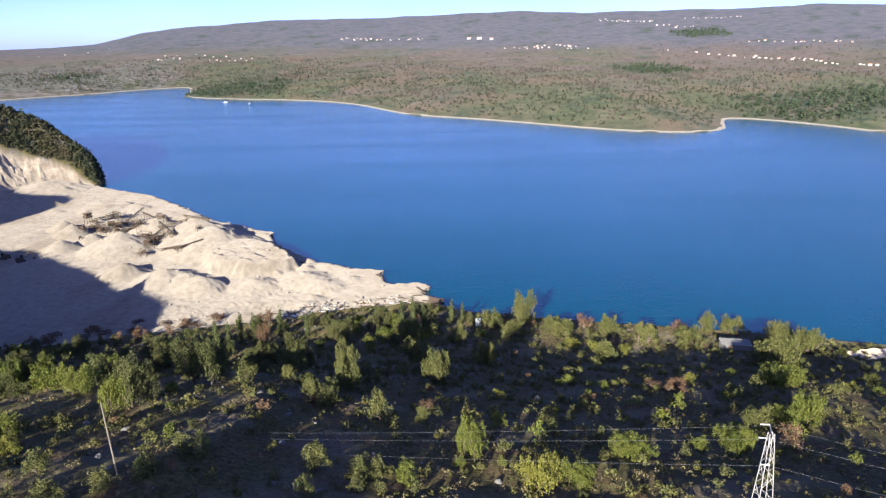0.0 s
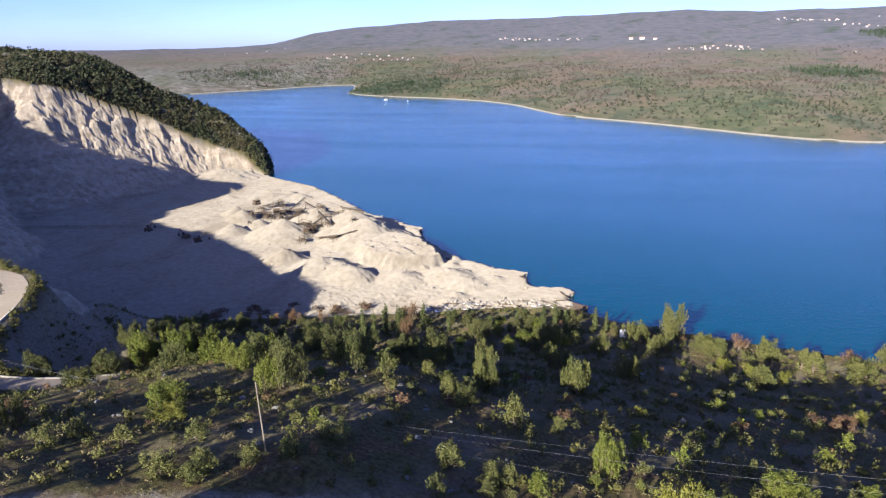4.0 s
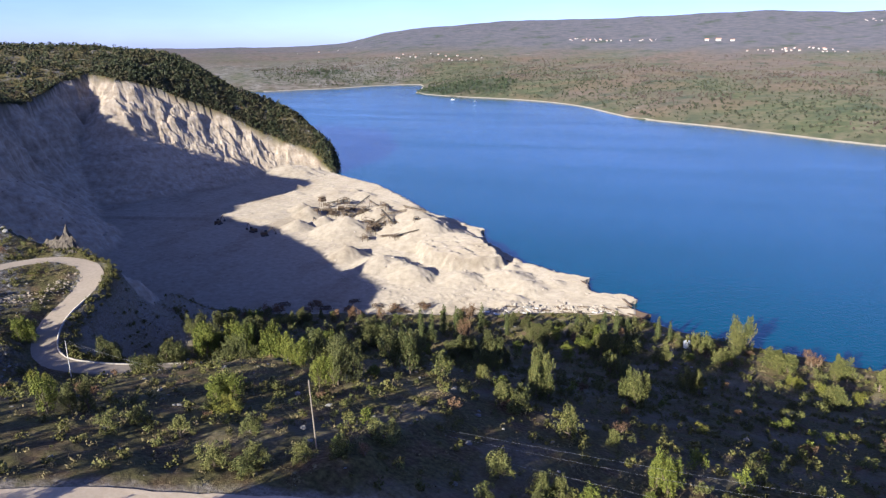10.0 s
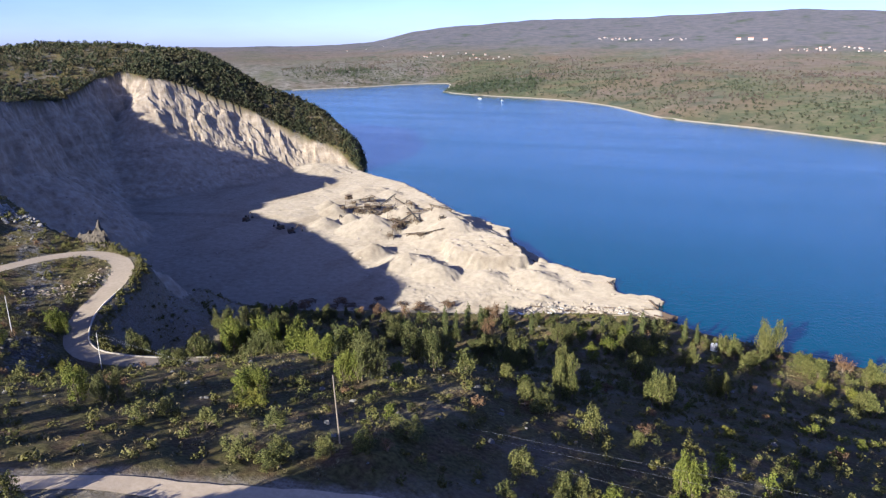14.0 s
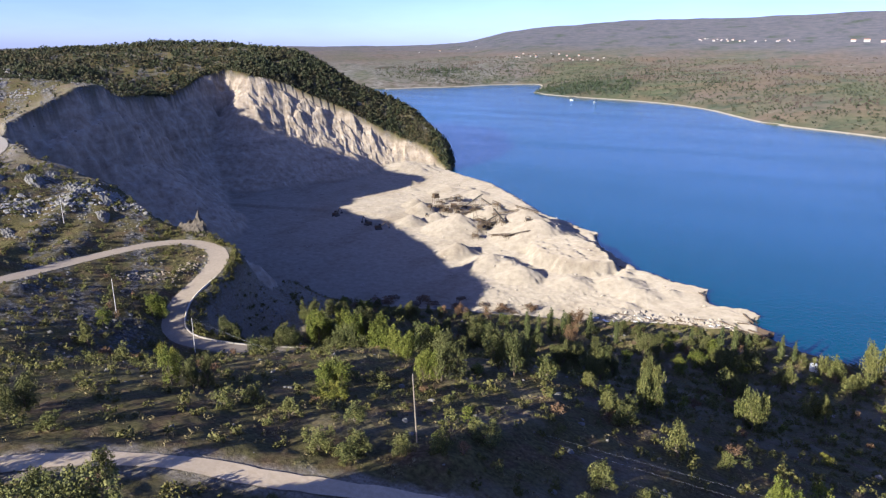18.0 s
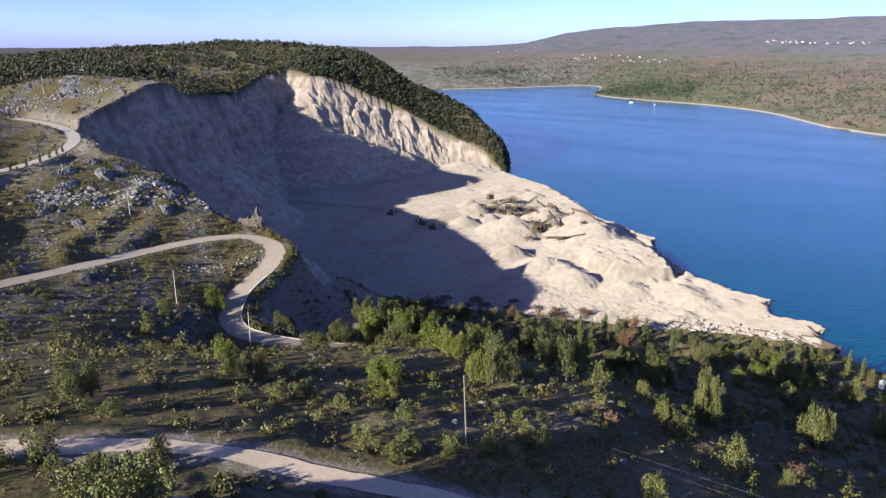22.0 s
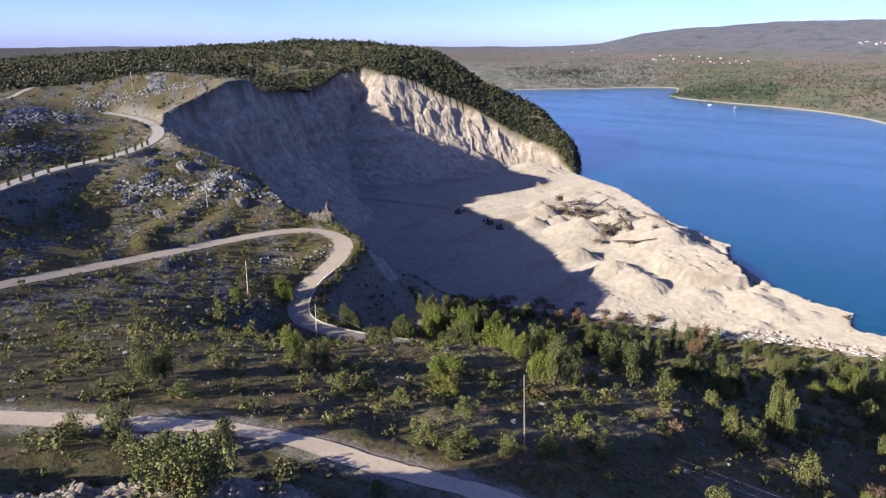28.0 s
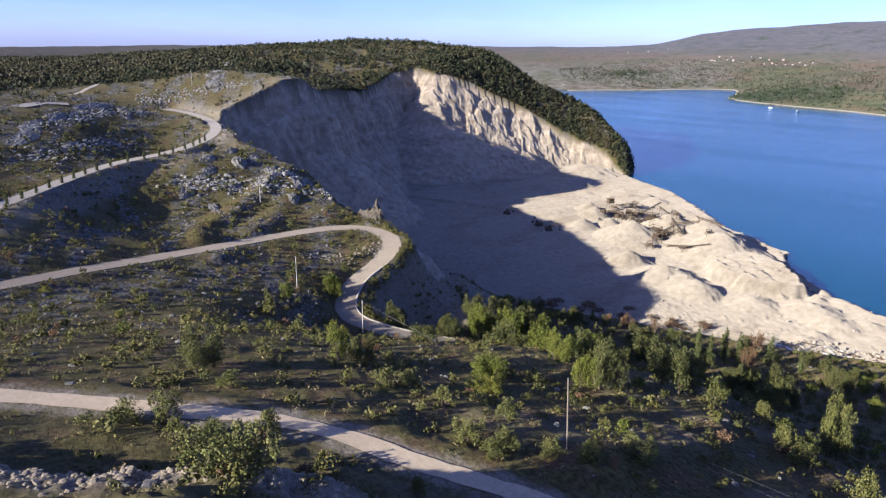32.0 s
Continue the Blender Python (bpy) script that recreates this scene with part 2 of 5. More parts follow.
PALE_ROCK = plain("pale_limestone", (0.203, 0.196, 0.182), (0.446, 0.425, 0.392), 2.5, strength=0.6)
CRAG = plain("brown_crag", (0.075, 0.062, 0.046), (0.20, 0.172, 0.135), 1.5, strength=0.8, distance=0.2)
RUBBLE = plain("tipped_rubble", (0.25, 0.205, 0.145), (0.42, 0.36, 0.27), 2.0, strength=0.6)
TIMBER = plain("pole_timber", (0.17, 0.14, 0.105), (0.31, 0.27, 0.215), 8.0)
POLE_WHITE = plain("concrete_pole", (0.55, 0.53, 0.50), (0.72, 0.70, 0.66), 5.0)
GALV = plain("galvanised_steel", (0.40, 0.38, 0.35), (0.56, 0.54, 0.50), 5.0, 0.5, 0.2, 0.01, 0.3)
RUST = plain("rusty_steel", (0.06, 0.045, 0.03), (0.16, 0.115, 0.075), 4.0, 0.8)
DARK_STEEL = plain("dark_steel", (0.03, 0.03, 0.03), (0.08, 0.075, 0.07), 4.0, 0.6)
DIRTY_YELLOW = plain("dusty_yellow_paint", (0.30, 0.22, 0.08), (0.48, 0.36, 0.15), 3.0, 0.6)
RUBBER = plain("rubber_belt", (0.03, 0.03, 0.03), (0.07, 0.065, 0.06), 4.0)
CONCRETE = plain("old_concrete", (0.42, 0.38, 0.32), (0.60, 0.55, 0.47), 1.5, strength=0.5)
PLASTER = plain("white_plaster", (0.38, 0.36, 0.34), (0.54, 0.52, 0.49), 0.8)
QUAY = plain("quay_stone", (0.240, 0.204, 0.156), (0.376, 0.328, 0.260), 1.2, strength=0.7, spec=0.2)
ROOF_TILE = plain("roof_tile", (0.30, 0.15, 0.10), (0.45, 0.24, 0.16), 2.0)
WIRE = plain("aluminium_wire", (0.28, 0.28, 0.28), (0.42, 0.42, 0.42), 3.0, 0.4, metal=0.6)
GLASS_DARK = plain("window_glass", (0.02, 0.025, 0.03), (0.05, 0.055, 0.06), 1.0, 0.1)
WHITE_PAINT = plain("white_paint", (0.70, 0.70, 0.69), (0.80, 0.80, 0.79), 2.0, 0.4)
LEAF_DRY = leaf_material("leaf_dry", (0.087, 0.075, 0.035), (0.181, 0.157, 0.065), (0.261, 0.210, 0.109))

# ---- the plan: lines on the ground, (x, y) or (x, y, height) in metres ----
SHORE = [(-950, 1300), (-650, 1000), (-440, 760), (-335, 650), (-284, 590), (-266, 560), (-261, 543), (-254, 526), (-202, 492), (-165, 452), (-134, 414), (-112, 400), (-93, 381),
         (-83, 356), (-57, 325), (-26, 309), (-20, 292), (-6, 287), (0, 268), (14, 257), (62, 246), (102, 236), (131, 229), (161, 220), (320, 170), (700, 0), (1500, -700)]
FAR_SHORE = [(-1500, 1330), (-880, 1460), (-831, 1541), (-772, 1595), (-714, 1732), (-640, 1815), (-600, 1800), (-530, 1560), (-520, 1482), (-404, 1402), (-289, 1372), (-190, 1310), (-121, 1227), (-70, 1120), (-28, 1040), (68, 972),
             (137, 908), (191, 852), (253, 806), (316, 798), (352, 830), (368, 880), (398, 948), (450, 898), (486, 831), (506, 770), (800, 420), (1300, 60), (2200, -600)]
NEAR_ROAD = [(-112, -4, 67), (-95, 12, 67), (-78, 26, 66), (-65, 35, 65.5), (-61, 39, 65), (-56, 43, 64), (-51, 46, 63), (-45, 48, 62), (-39, 51, 61), (-32, 54, 60), (-18, 60, 57), (0, 64, 53), (20, 63, 52)]
PAVED = [(-160, 20, 55), (-168, 60, 52), (-170, 82, 50), (-173, 105, 48), (-176, 130, 46), (-175, 147, 45), (-170, 157, 44), (-160, 158.5, 43), (-152, 153, 42), (-147, 142, 40),
         (-144, 129, 38), (-138, 120, 36), (-134, 117, 34), (-128, 117, 33), (-118, 122, 31), (-105, 136, 27), (-88, 152, 22), (-70, 168, 18)]
UPPER = [(-190, 40, 61), (-231, 87, 62), (-245, 104, 62), (-247, 114, 63), (-251, 129, 63), (-256, 143, 64), (-274, 163, 64), (-293, 179, 65), (-319, 191, 66), (-346, 197, 67), (-369, 195, 68)]
RIM = [(-167, 165, 45), (-179, 163, 49), (-193, 162, 50.5), (-223, 176, 54), (-236, 171, 60), (-256, 167, 64), (-285, 178, 67), (-310, 191, 70), (-323, 203, 72), (-326, 233, 80), (-332, 256, 86),
       (-362, 297, 74.5), (-396, 340, 70.5), (-400, 364, 69), (-426, 426, 80), (-420, 446, 84), (-398, 448, 83), (-380, 473, 72), (-349, 505, 52), (-311, 529, 28), (-286, 535, 18), (-270, 534, 8)]
NEARSIDE = [(-20, 262, 3), (-47, 250, 4), (-75, 237, 6), (-109, 223, 8), (-134, 209, 11), (-152, 190, 20), (-144, 165, 31), (-150, 163, 41)]
HILLS = [(-533, 543, 104), (-607, 523, 99), (-467, 563, 97), (-407, 559, 90), (-380, 515, 79), (-345, 541, 61), (-306, 551, 43), (-284, 552, 30), (-270, 547, 20), (-318, 590, 34), (-360, 600, 52), (-450, 470, 91), (-712, 552, 93), (-930, 592, 80), (-1180, 552, 76), (-1180, 150, 72), (-700, 250, 78),
         (-375, 213, 80), (-364, 160, 74), (-309, 119, 70), (-300, 60, 69), (-430, 216, 80), (-450, 300, 84), (-470, 420, 90), (-420, 100, 74), (-700, 0, 78)]
SLOPE = [(-200, 137, 51), (-145, 110, 40.5), (-124, 108, 33), (-35, 65, 59), (1, 70, 52), (55, 70, 50), (1, 139, 31.5), (81, 139, 29), (-118, 150, 27.5), (-42, 123, 42.6), (-60, 85, 52.2), (-75, 110, 45), (58, 196, 10), (-10, 205, 11), (40, 215, 8), (100, 205, 7), (68, 92, 42), (34, 61, 55), (-110, 70, 52), (-90, 100, 45),
         (-20, 10, 64), (0, -120, 72), (120, -100, 66), (-140, -120, 74), (160, 60, 44), (300, 20, 34), (-223, 76, 55), (-248, 108, 55.5), (-272, 150, 56), (-210, 105, 51), (130, 200, 6), (-650, 800, 30)]


def arr(line):
    return np.array(line, float)


def resample(line, step):
    p = arr(line)
    d = np.r_[0, np.cumsum(np.linalg.norm(np.diff(p[:, :2], axis=0), axis=1))]
    s = np.linspace(0, d[-1], max(2, int(d[-1] / step)))
    return np.stack([np.interp(s, d, p[:, k]) for k in range(p.shape[1])], 1)


def smooth_line(line, step, rounds=3):
    p = arr(line)
    for _ in range(rounds):
        q = np.empty((len(p) * 2 - 2, p.shape[1]))
        q[0::2], q[1::2] = 0.75 * p[:-1] + 0.25 * p[1:], 0.25 * p[:-1] + 0.75 * p[1:]
        p = np.vstack([p[:1], q, p[-1:]])
    return resample(p, step)


def line_distance(P, line, value=None):
    """Distance of each point to a polyline, with the value interpolated along it."""
    p = arr(line)[:, :2]
    best, val = np.full(len(P), 1e9), np.zeros(len(P))
    for k in range(len(p) - 1):
        a, b = p[k], p[k + 1]
        u = np.clip(((P - a) @ (b - a)) / max(1e-9, (b - a) @ (b - a)), 0, 1)
        d = np.hypot(P[:, 0] - a[0] - u * (b - a)[0], P[:, 1] - a[1] - u * (b - a)[1])
        near = d < best
        best[near] = d[near]
        if value is not None:
            val[near] = (value[k] + u * (value[k + 1] - value[k]))[near]
    return (best, val) if value is not None else best


def inside(P, poly):
    p = arr(poly)[:, :2]
    hit = np.zeros(len(P), bool)
    for a, b in zip(p, np.roll(p, -1, 0)):
        if a[1] == b[1]:
            continue
        c = ((a[1] > P[:, 1]) != (b[1] > P[:, 1])) & (P[:, 0] < (b[0] - a[0]) * (P[:, 1] - a[1]) / (b[1] - a[1]) + a[0])
        hit ^= c
    return hit


def step01(x, a, b):
    u = np.clip((x - a) / (b - a), 0, 1)
    return u * u * (3 - 2 * u)


_R = np.random.RandomState(7)
_PH = _R.uniform(0, 6.28, (64, 2))
_DI = _R.uniform(0, 6.28, 64)


def waves(P, size, octaves=4, seed=0):
    """A cheap smooth relief, about -1 to 1, with lumps of the given size."""
    z, amp, total = np.zeros(len(P)), 1.0, 0.0
    for o in range(octaves):
        for j in range(4):
            i = (seed * 13 + o * 4 + j) % 64
            f = 6.28 / size * (1 + 0.23 * j)
            c, s = math.cos(_DI[i]), math.sin(_DI[i])
            z += amp * np.sin(f * (P[:, 0] * c + P[:, 1] * s) + _PH[i, 0] + 1.3 * np.sin(f * 0.43 * (P[:, 1] * c - P[:, 0] * s) + _PH[i, 1])) * 0.35
        total += amp
        amp *= 0.5
        size *= 0.5
    return z / total


class Plate:
    """A thin-plate surface through heights on the plan."""

    def __init__(self, pts):
        p = arr(pts)
        self.p = p[:, :2] / 100
        d = np.linalg.norm(self.p[:, None] - self.p[None], axis=2)
        k = np.where(d > 0, d * d * np.log(d + 1e-9), 0) + np.eye(len(p)) * 0.002
        a = np.block([[k, np.c_[np.ones(len(p)), self.p]], [np.r_[np.ones((1, len(p))), self.p.T], np.zeros((3, 3))]])
        self.w = np.linalg.solve(a, np.r_[p[:, 2], 0, 0, 0])

    def __call__(self, P):
        out = np.empty(len(P))
        for i in range(0, len(P), 20000):
            q = P[i:i + 20000] / 100
            d2 = ((q[:, None] - self.p[None]) ** 2).sum(2)
            out[i:i + 20000] = (0.5 * d2 * np.log(d2 + 1e-12)) @ self.w[:len(self.p)] + self.w[-3] + q @ self.w[-2:]
        return out


shore_spots = [(x, y, 0.5) for x, y in resample(SHORE[1:23], 45) if not (-240 < x < -10)]
natural = Plate(np.vstack([resample(NEAR_ROAD, 16), resample(PAVED, 18), resample(UPPER, 30), resample(RIM, 28), resample(NEARSIDE, 30), arr(HILLS), arr(SLOPE), arr(shore_spots)]))
WATER_AREA = SHORE + FAR_SHORE[::-1]
PIT = [p[:2] for p in RIM] + [(-250, 528), (-202, 492), (-165, 452), (-134, 414), (-112, 400), (-93, 381), (-83, 356), (-57, 325), (-26, 309), (-20, 292), (-6, 287), (0, 268)] + [p[:2] for p in NEARSIDE]
PIT_STEEP = [1.2] * 3 + [2.2] * 13 + [1.25] * 6
PILES = [(-129, 366, 13, 27), (-116, 351, 12, 26), (-155, 382, 10, 20), (-164, 350, 9.5, 21), (-145, 308, 5.5, 12), (-103, 288, 5.5, 12), (-122, 300, 5, 15), (-288, 513, 7, 30), (-271, 505, 4.5, 9),
         (-204, 381, 6.5, 10), (-196, 352, 5.5, 10), (-213, 390, 6, 9), (-186, 366, 4.5, 9), (-215, 445, 3, 16), (-112, 296, 4, 12), (-60, 298, 3.5, 13), (-50, 288, 3, 11), (-80, 290, 3, 12)]
BENCH = [(-116, 330), (-104, 310), (-88, 302), (-73, 303), (-65, 313), (-67, 322), (-80, 340), (-92, 352), (-112, 352)]


RIDGE_AZ = [-180, -60, -32, -28, -24, -17, -12, -7, 0, 5, 10, 13, 17, 19.5, 21.5, 24.5, 27.5, 32, 45, 60, 75, 180]
RIDGE_Z = [150, 200, 238, 250, 240, 240, 236, 252, 236, 224, 222, 212, 194, 180, 160, 110, 92, 86, 80, 74, 50, 60]


PLATFORM = [(-150, -60), (-118, -18), (-92, 0), (-66, 12), (-54, 19), (-46, 27), (-37, 34), (-24, 38), (0, 36), (30, 18), (70, -5), (150, -40), (200, -80), (0, -200)]
BANKS = [([(-164, 98), (-189, 106), (-206, 140), (-222, 166)], 1.8, 4.0), ([(-31, 60), (-31, 72), (-30, 84), (-28, 97)], 1.3, 3.5),
         ([(-180, 120), (-200, 150), (-212, 160)], 1.4, 4.0)]

EMBANK = [(x + 4.9, y + 5.6) for x, y, _ in UPPER]
SPOIL = [(-151, 168), (-142, 152), (-137, 130), (-128, 126), (-122, 140), (-124, 165), (-138, 196)]
KARST_STRIP = [(-152, 30), (-155, 80), (-158, 105), (-138, 104)]
RUBBLE_EDGE = [(-100, -6), (-92, 0), (-66, 12), (-54, 19), (-46, 27), (-37, 32)]
ROADS = [smooth_line(line, 4.0) for line in (NEAR_ROAD, PAVED, UPPER)]

_rp = np.random.RandomState(5)
for _k in range(46):
    _u = _rp.uniform()
    _x, _y = -235 + 190 * _u + _rp.normal(0, 12), 462 - 165 * _u + _rp.normal(-6, 14)
    PILES.append((_x, _y, _rp.uniform(0.7, 2.6), _rp.uniform(3.5, 9)))


# dark groves on the far side: place and half sizes
GROVES = [(540, 950, 130, 95), (960, 2560, 90, 120), (-420, 1500, 120, 90), (470, 1520, 70, 130), (-900, 1800, 60, 90)]


def far_height(P, d):
    az = np.degrees(np.arctan2(-P[:, 0], P[:, 1]))
    r = np.hypot(P[:, 0], P[:, 1])
    ridge = np.interp(az, RIDGE_AZ, RIDGE_Z)
    low = 34 * (1 - np.exp(-d / 160)) + 0.016 * np.minimum(d, 1500)
    z = low + (ridge - low) * step01(r, 1900 + 0 * r, 4000) ** 1.0
    return z + 5 * waves(P, 500, 3, 2) * np.clip(d / 200, 0, 1)


def survey(P):
    """Heights and surface masks on the plan."""
    n = len(P)
    r = np.hypot(P[:, 0], P[:, 1])
    wet = inside(P, WATER_AREA)
    ds, df = line_distance(P, SHORE), line_distance(P, FAR_SHORE)
    far = (df < ds) | (r > 1600)
    far &= ~((P[:, 0] < -300) & (ds < df) & (r < 1600))
    z = np.zeros(n)
    quarry, face, karst, bare = np.zeros(n), np.zeros(n), np.zeros(n), np.zeros(n)
    near = ~far & ~wet
    Q = P[near]
    g = natural(Q)
    outer = step01(np.hypot(Q[:, 0], Q[:, 1]), 900, 1300)
    g = g * (1 - outer) + 74 * outer
    g = g + 0.5 * waves(Q, 22, 4, 1) + 2.0 * waves(Q, 120, 2, 3) * step01(np.hypot(Q[:, 0], Q[:, 1]), 260, 500)
    dp = np.where(inside(Q, PLATFORM), 0, line_distance(Q, PLATFORM + PLATFORM[:1]))
    dpi = np.where(inside(Q, PLATFORM), line_distance(Q, PLATFORM + PLATFORM[:1]), 0)
    g = np.maximum(g, 71 - np.clip(0.3 * (Q[:, 0] + 42), 0, 20) + np.clip(0.22 * dpi, 0, 7) * step01(-Q[:, 0], 25, 48) + 0.5 * waves(Q, 12, 3, 4) - 1.15 * np.maximum(0, dp + 0.8 * waves(Q, 6, 2, 2)))
    # hump below the view, added to cast shade on the slope beyond
    g += 5.0 * np.exp(-(line_distance(Q, [(-36, 19), (-14, 23)]) / 7.0) ** 2)
    for line, hb, wb in BANKS:
        g += hb * np.exp(-(line_distance(Q, line) / wb) ** 2) * (1 + 0.3 * waves(Q, 8, 2, 7))
    for line in ROADS:
        dr, hr = line_distance(Q, line, line[:, 2])
        k = step01(dr, 3.0, 7.0)
        g = hr * (1 - k) + g * k
    # the bank falls off steeply beyond the outer verge of the bend
    g -= 8.0 * step01(line_distance(Q, ROADS[1]), 5.0, 11.5) * np.exp(-(line_distance(Q, [(-142, 166), (-132, 148), (-124, 136)]) / 13.0) ** 2)
    d = ds[near]
    bluff = np.exp(-((Q[:, 0] + 270) ** 2 + (Q[:, 1] - 548) ** 2) / 45 ** 2)
    g = np.minimum(np.maximum(g, 0.4 + 0.02 * d), 0.25 + (0.75 + 2.2 * bluff) * d)
    pit = inside(Q, PIT)
    q = Q[pit]
    if len(q):
        top = g[pit]
        db = line_distance(q, SHORE)
        floor = 1.6 + 0.009 * db + 0.5 * waves(q, 30, 4, 5) * np.clip(db / 15, 0, 1)
        floor0 = floor.copy()
        for x, y, h, w in PILES:
            k = np.hypot(q[:, 0] - x, q[:, 1] - y) / w
            kk = np.maximum(0, 1.04 - np.sqrt(k * k + 0.0025) - 0.05 * waves(q, 14, 2, 4))
            floor = np.maximum(floor, floor0 + h * kk)
        db_ = np.where(inside(q, BENCH), 1, -1) * line_distance(q, BENCH + BENCH[:1]) + 0.9 * waves(q, 7, 3, 21) + 1.6 * waves(q, 17, 2, 22)
        floor = np.maximum(floor, floor0 + (5.6 + 0.7 * waves(q, 12, 2, 9)) * step01(db_, -2.0, 3.4))
        yl = q[:, 1] - 342 - 0.23 * (q[:, 0] + 295) - 2 * waves(q, 30, 2, 23)
        floor += 1.6 * step01(yl, -1.6, 1.6) * (1 - step01(yl, 20, 90)) * step01(q[:, 0], -335, -320) * (1 - step01(q[:, 0], -226, -208))
        floor += 0.55 * np.abs(waves(q, 7, 3, 28)) * np.clip(db / 15, 0, 1)
        arc = np.r_[0, np.cumsum(np.linalg.norm(np.diff(arr(RIM)[:, :2], axis=0), axis=1))]
        near_rim, al = line_distance(q, RIM, arc)
        al = al + 2.0 * waves(q, 20, 2, 12)
        W = np.stack([al, near_rim * 0.28], 1)
        gully = 3.4 * np.abs(waves(W, 37, 2, 13)) + 1.3 * np.abs(waves(W, 10, 3, 15)) + 1.5 * np.abs(waves(q, 24, 4, 17))
        gully *= step01(near_rim, 0.5, 7.0)
        wall = np.full(len(q), -1e3)
        tops = np.full(len(q), 0.0)
        p = arr(RIM)
        jag = 5.0 * waves(q, 42, 3, 6) + 1.6 * waves(q, 11, 2, 8)
        for k in range(len(p) - 1):
            dk, hk = line_distance(q, RIM[k:k + 2], p[k:k + 2, 2])
            s = PIT_STEEP[k]
            dd = np.maximum(0, dk + jag * (0.7 if s > 1.5 else 0.5) - gully * (0.8 if s > 1.5 else 0.95) + 1.5)
            if s > 1.5:
                prof = hk - 2.7 * np.minimum(dd, 6.0) - 0.1 * np.clip(dd - 6.0, 0, 2.5) - 2.4 * np.clip(dd - 8.5, 0, 11) - 0.75 * np.maximum(0, dd - 19.5)
            else:
                prof = hk - 2.0 * np.minimum(dd, 6.0) - 1.05 * np.clip(dd - 6.0, 0, 28) - 0.62 * np.maximum(0, dd - 34)
            wall = np.maximum(wall, prof)
        p = arr(NEARSIDE)
        for k in range(len(p) - 1):
            dk, hk = line_distance(q, NEARSIDE[k:k + 2], p[k:k + 2, 2])
            wall = np.maximum(wall, hk - 0.8 * dk)
        cut = np.minimum(np.maximum(floor, wall), np.maximum(top, floor))
        lip = np.maximum(0.25, (db + 2.2 * waves(q, 13, 3, 19)) * 1.7)
        cut = np.minimum(cut, lip)
        g[pit] = cut
        f = np.zeros(len(Q))
        f[pit] = step01(wall - floor, 0.3, 3.0)
        face[near] = f
        qq = np.zeros(len(Q))
        qq[pit] = 1
        quarry[near] = qq
    S = np.stack([(Q @ np.array([-0.75, 0.65])) * 0.38, Q @ np.array([0.65, 0.75])], 1)
    kk = step01(waves(S, 24, 3, 9), -0.12, 0.30) * step01(-Q[:, 0], 60, 190)
    kk = np.maximum(kk, 0.95 * np.exp(-(line_distance(Q, KARST_STRIP) / 9.0) ** 2))
    karst[near] = kk
    bb = 0.6 * np.exp(-(line_distance(Q, EMBANK) / 5.0) ** 2)
    bb = np.maximum(bb, 0.32 * (1 - step01(line_distance(Q, RIM[4:13]) + 4 * waves(Q, 17, 3, 24), 5, 15)))
    bb = np.maximum(bb, np.exp(-(line_distance(Q, RUBBLE_EDGE) / 3.0) ** 2))
    bb = np.maximum(bb, 0.6 * np.where(inside(Q, SPOIL), 1.0, 1 - step01(line_distance(Q, SPOIL + SPOIL[:1]) + 2 * waves(Q, 9, 3, 26), 0, 5)))
    bb = np.maximum(bb, 0.22 * step01(waves(Q, 32, 3, 27), 0.0, 0.35) * step01(Q[:, 0], -75, -30))
    for line in ROADS:
        bb = np.maximum(bb, 0.75 * (1 - step01(line_distance(Q, line) + 1.2 * waves(Q, 5, 3, 25), 1.6, 3.6)))
    bare[near] = bb
    z[near] = g
    Q = P[far & ~wet]
    z[far & ~wet] = np.minimum(far_height(Q, df[far & ~wet]), 0.2 + 0.8 * df[far & ~wet])
    z[wet] = -np.minimum(8, 0.3 + 0.5 * np.minimum(ds, df)[wet])
    wood = np.where(far, 1.0, step01(np.hypot(P[:, 0], P[:, 1]), 700, 1100)) * (1 - quarry)
    az_ = np.degrees(np.arctan2(-P[:, 0], P[:, 1]))
    stony = np.where(far, step01(az_, 17, 22) * (1 - step01(df, 350, 700)) * (0.6 + 0.5 * waves(P, 120, 3, 36)), 0)
    lush = np.where(far, np.exp(-(df / 560) ** 2) * (0.75 + 1.0 * waves(P, 420, 3, 22)), 0)
    haze, russet, pines = np.zeros(n), np.zeros(n), np.zeros(n)
    T = P[far]
    if len(T):
        # the painted haze sets in with height on the far hills
        haze[far] = step01(z[far] + 12 * waves(T, 300, 3, 29), 50, 105)
        russet[far] = step01(waves(T, 330, 3, 30) + 0.5 * np.exp(-(np.hypot(T[:, 0] + 130, T[:, 1] - 1500) / 190) ** 2), 0.16, 0.5) * (1 - step01(df[far], 500, 900))
        grove = 0.8 * step01(waves(T, 210, 3, 32), 0.34, 0.55)
        for x, y, rx, ry in GROVES:
            grove = np.maximum(grove, np.exp(-((T[:, 0] - x) / rx) ** 4 - ((T[:, 1] - y) / ry) ** 4))
        pines[far] = grove
    wetline = quarry * (1 - step01(z, 0.6, 1.7))
    return z, dict(haze=haze, russet=russet, pines=pines, stony=np.clip(stony, 0, 1), lush=np.clip(lush, 0, 1), wetline=wetline, quarry=quarry, face=face, karst=karst, bare=bare, far=wood)


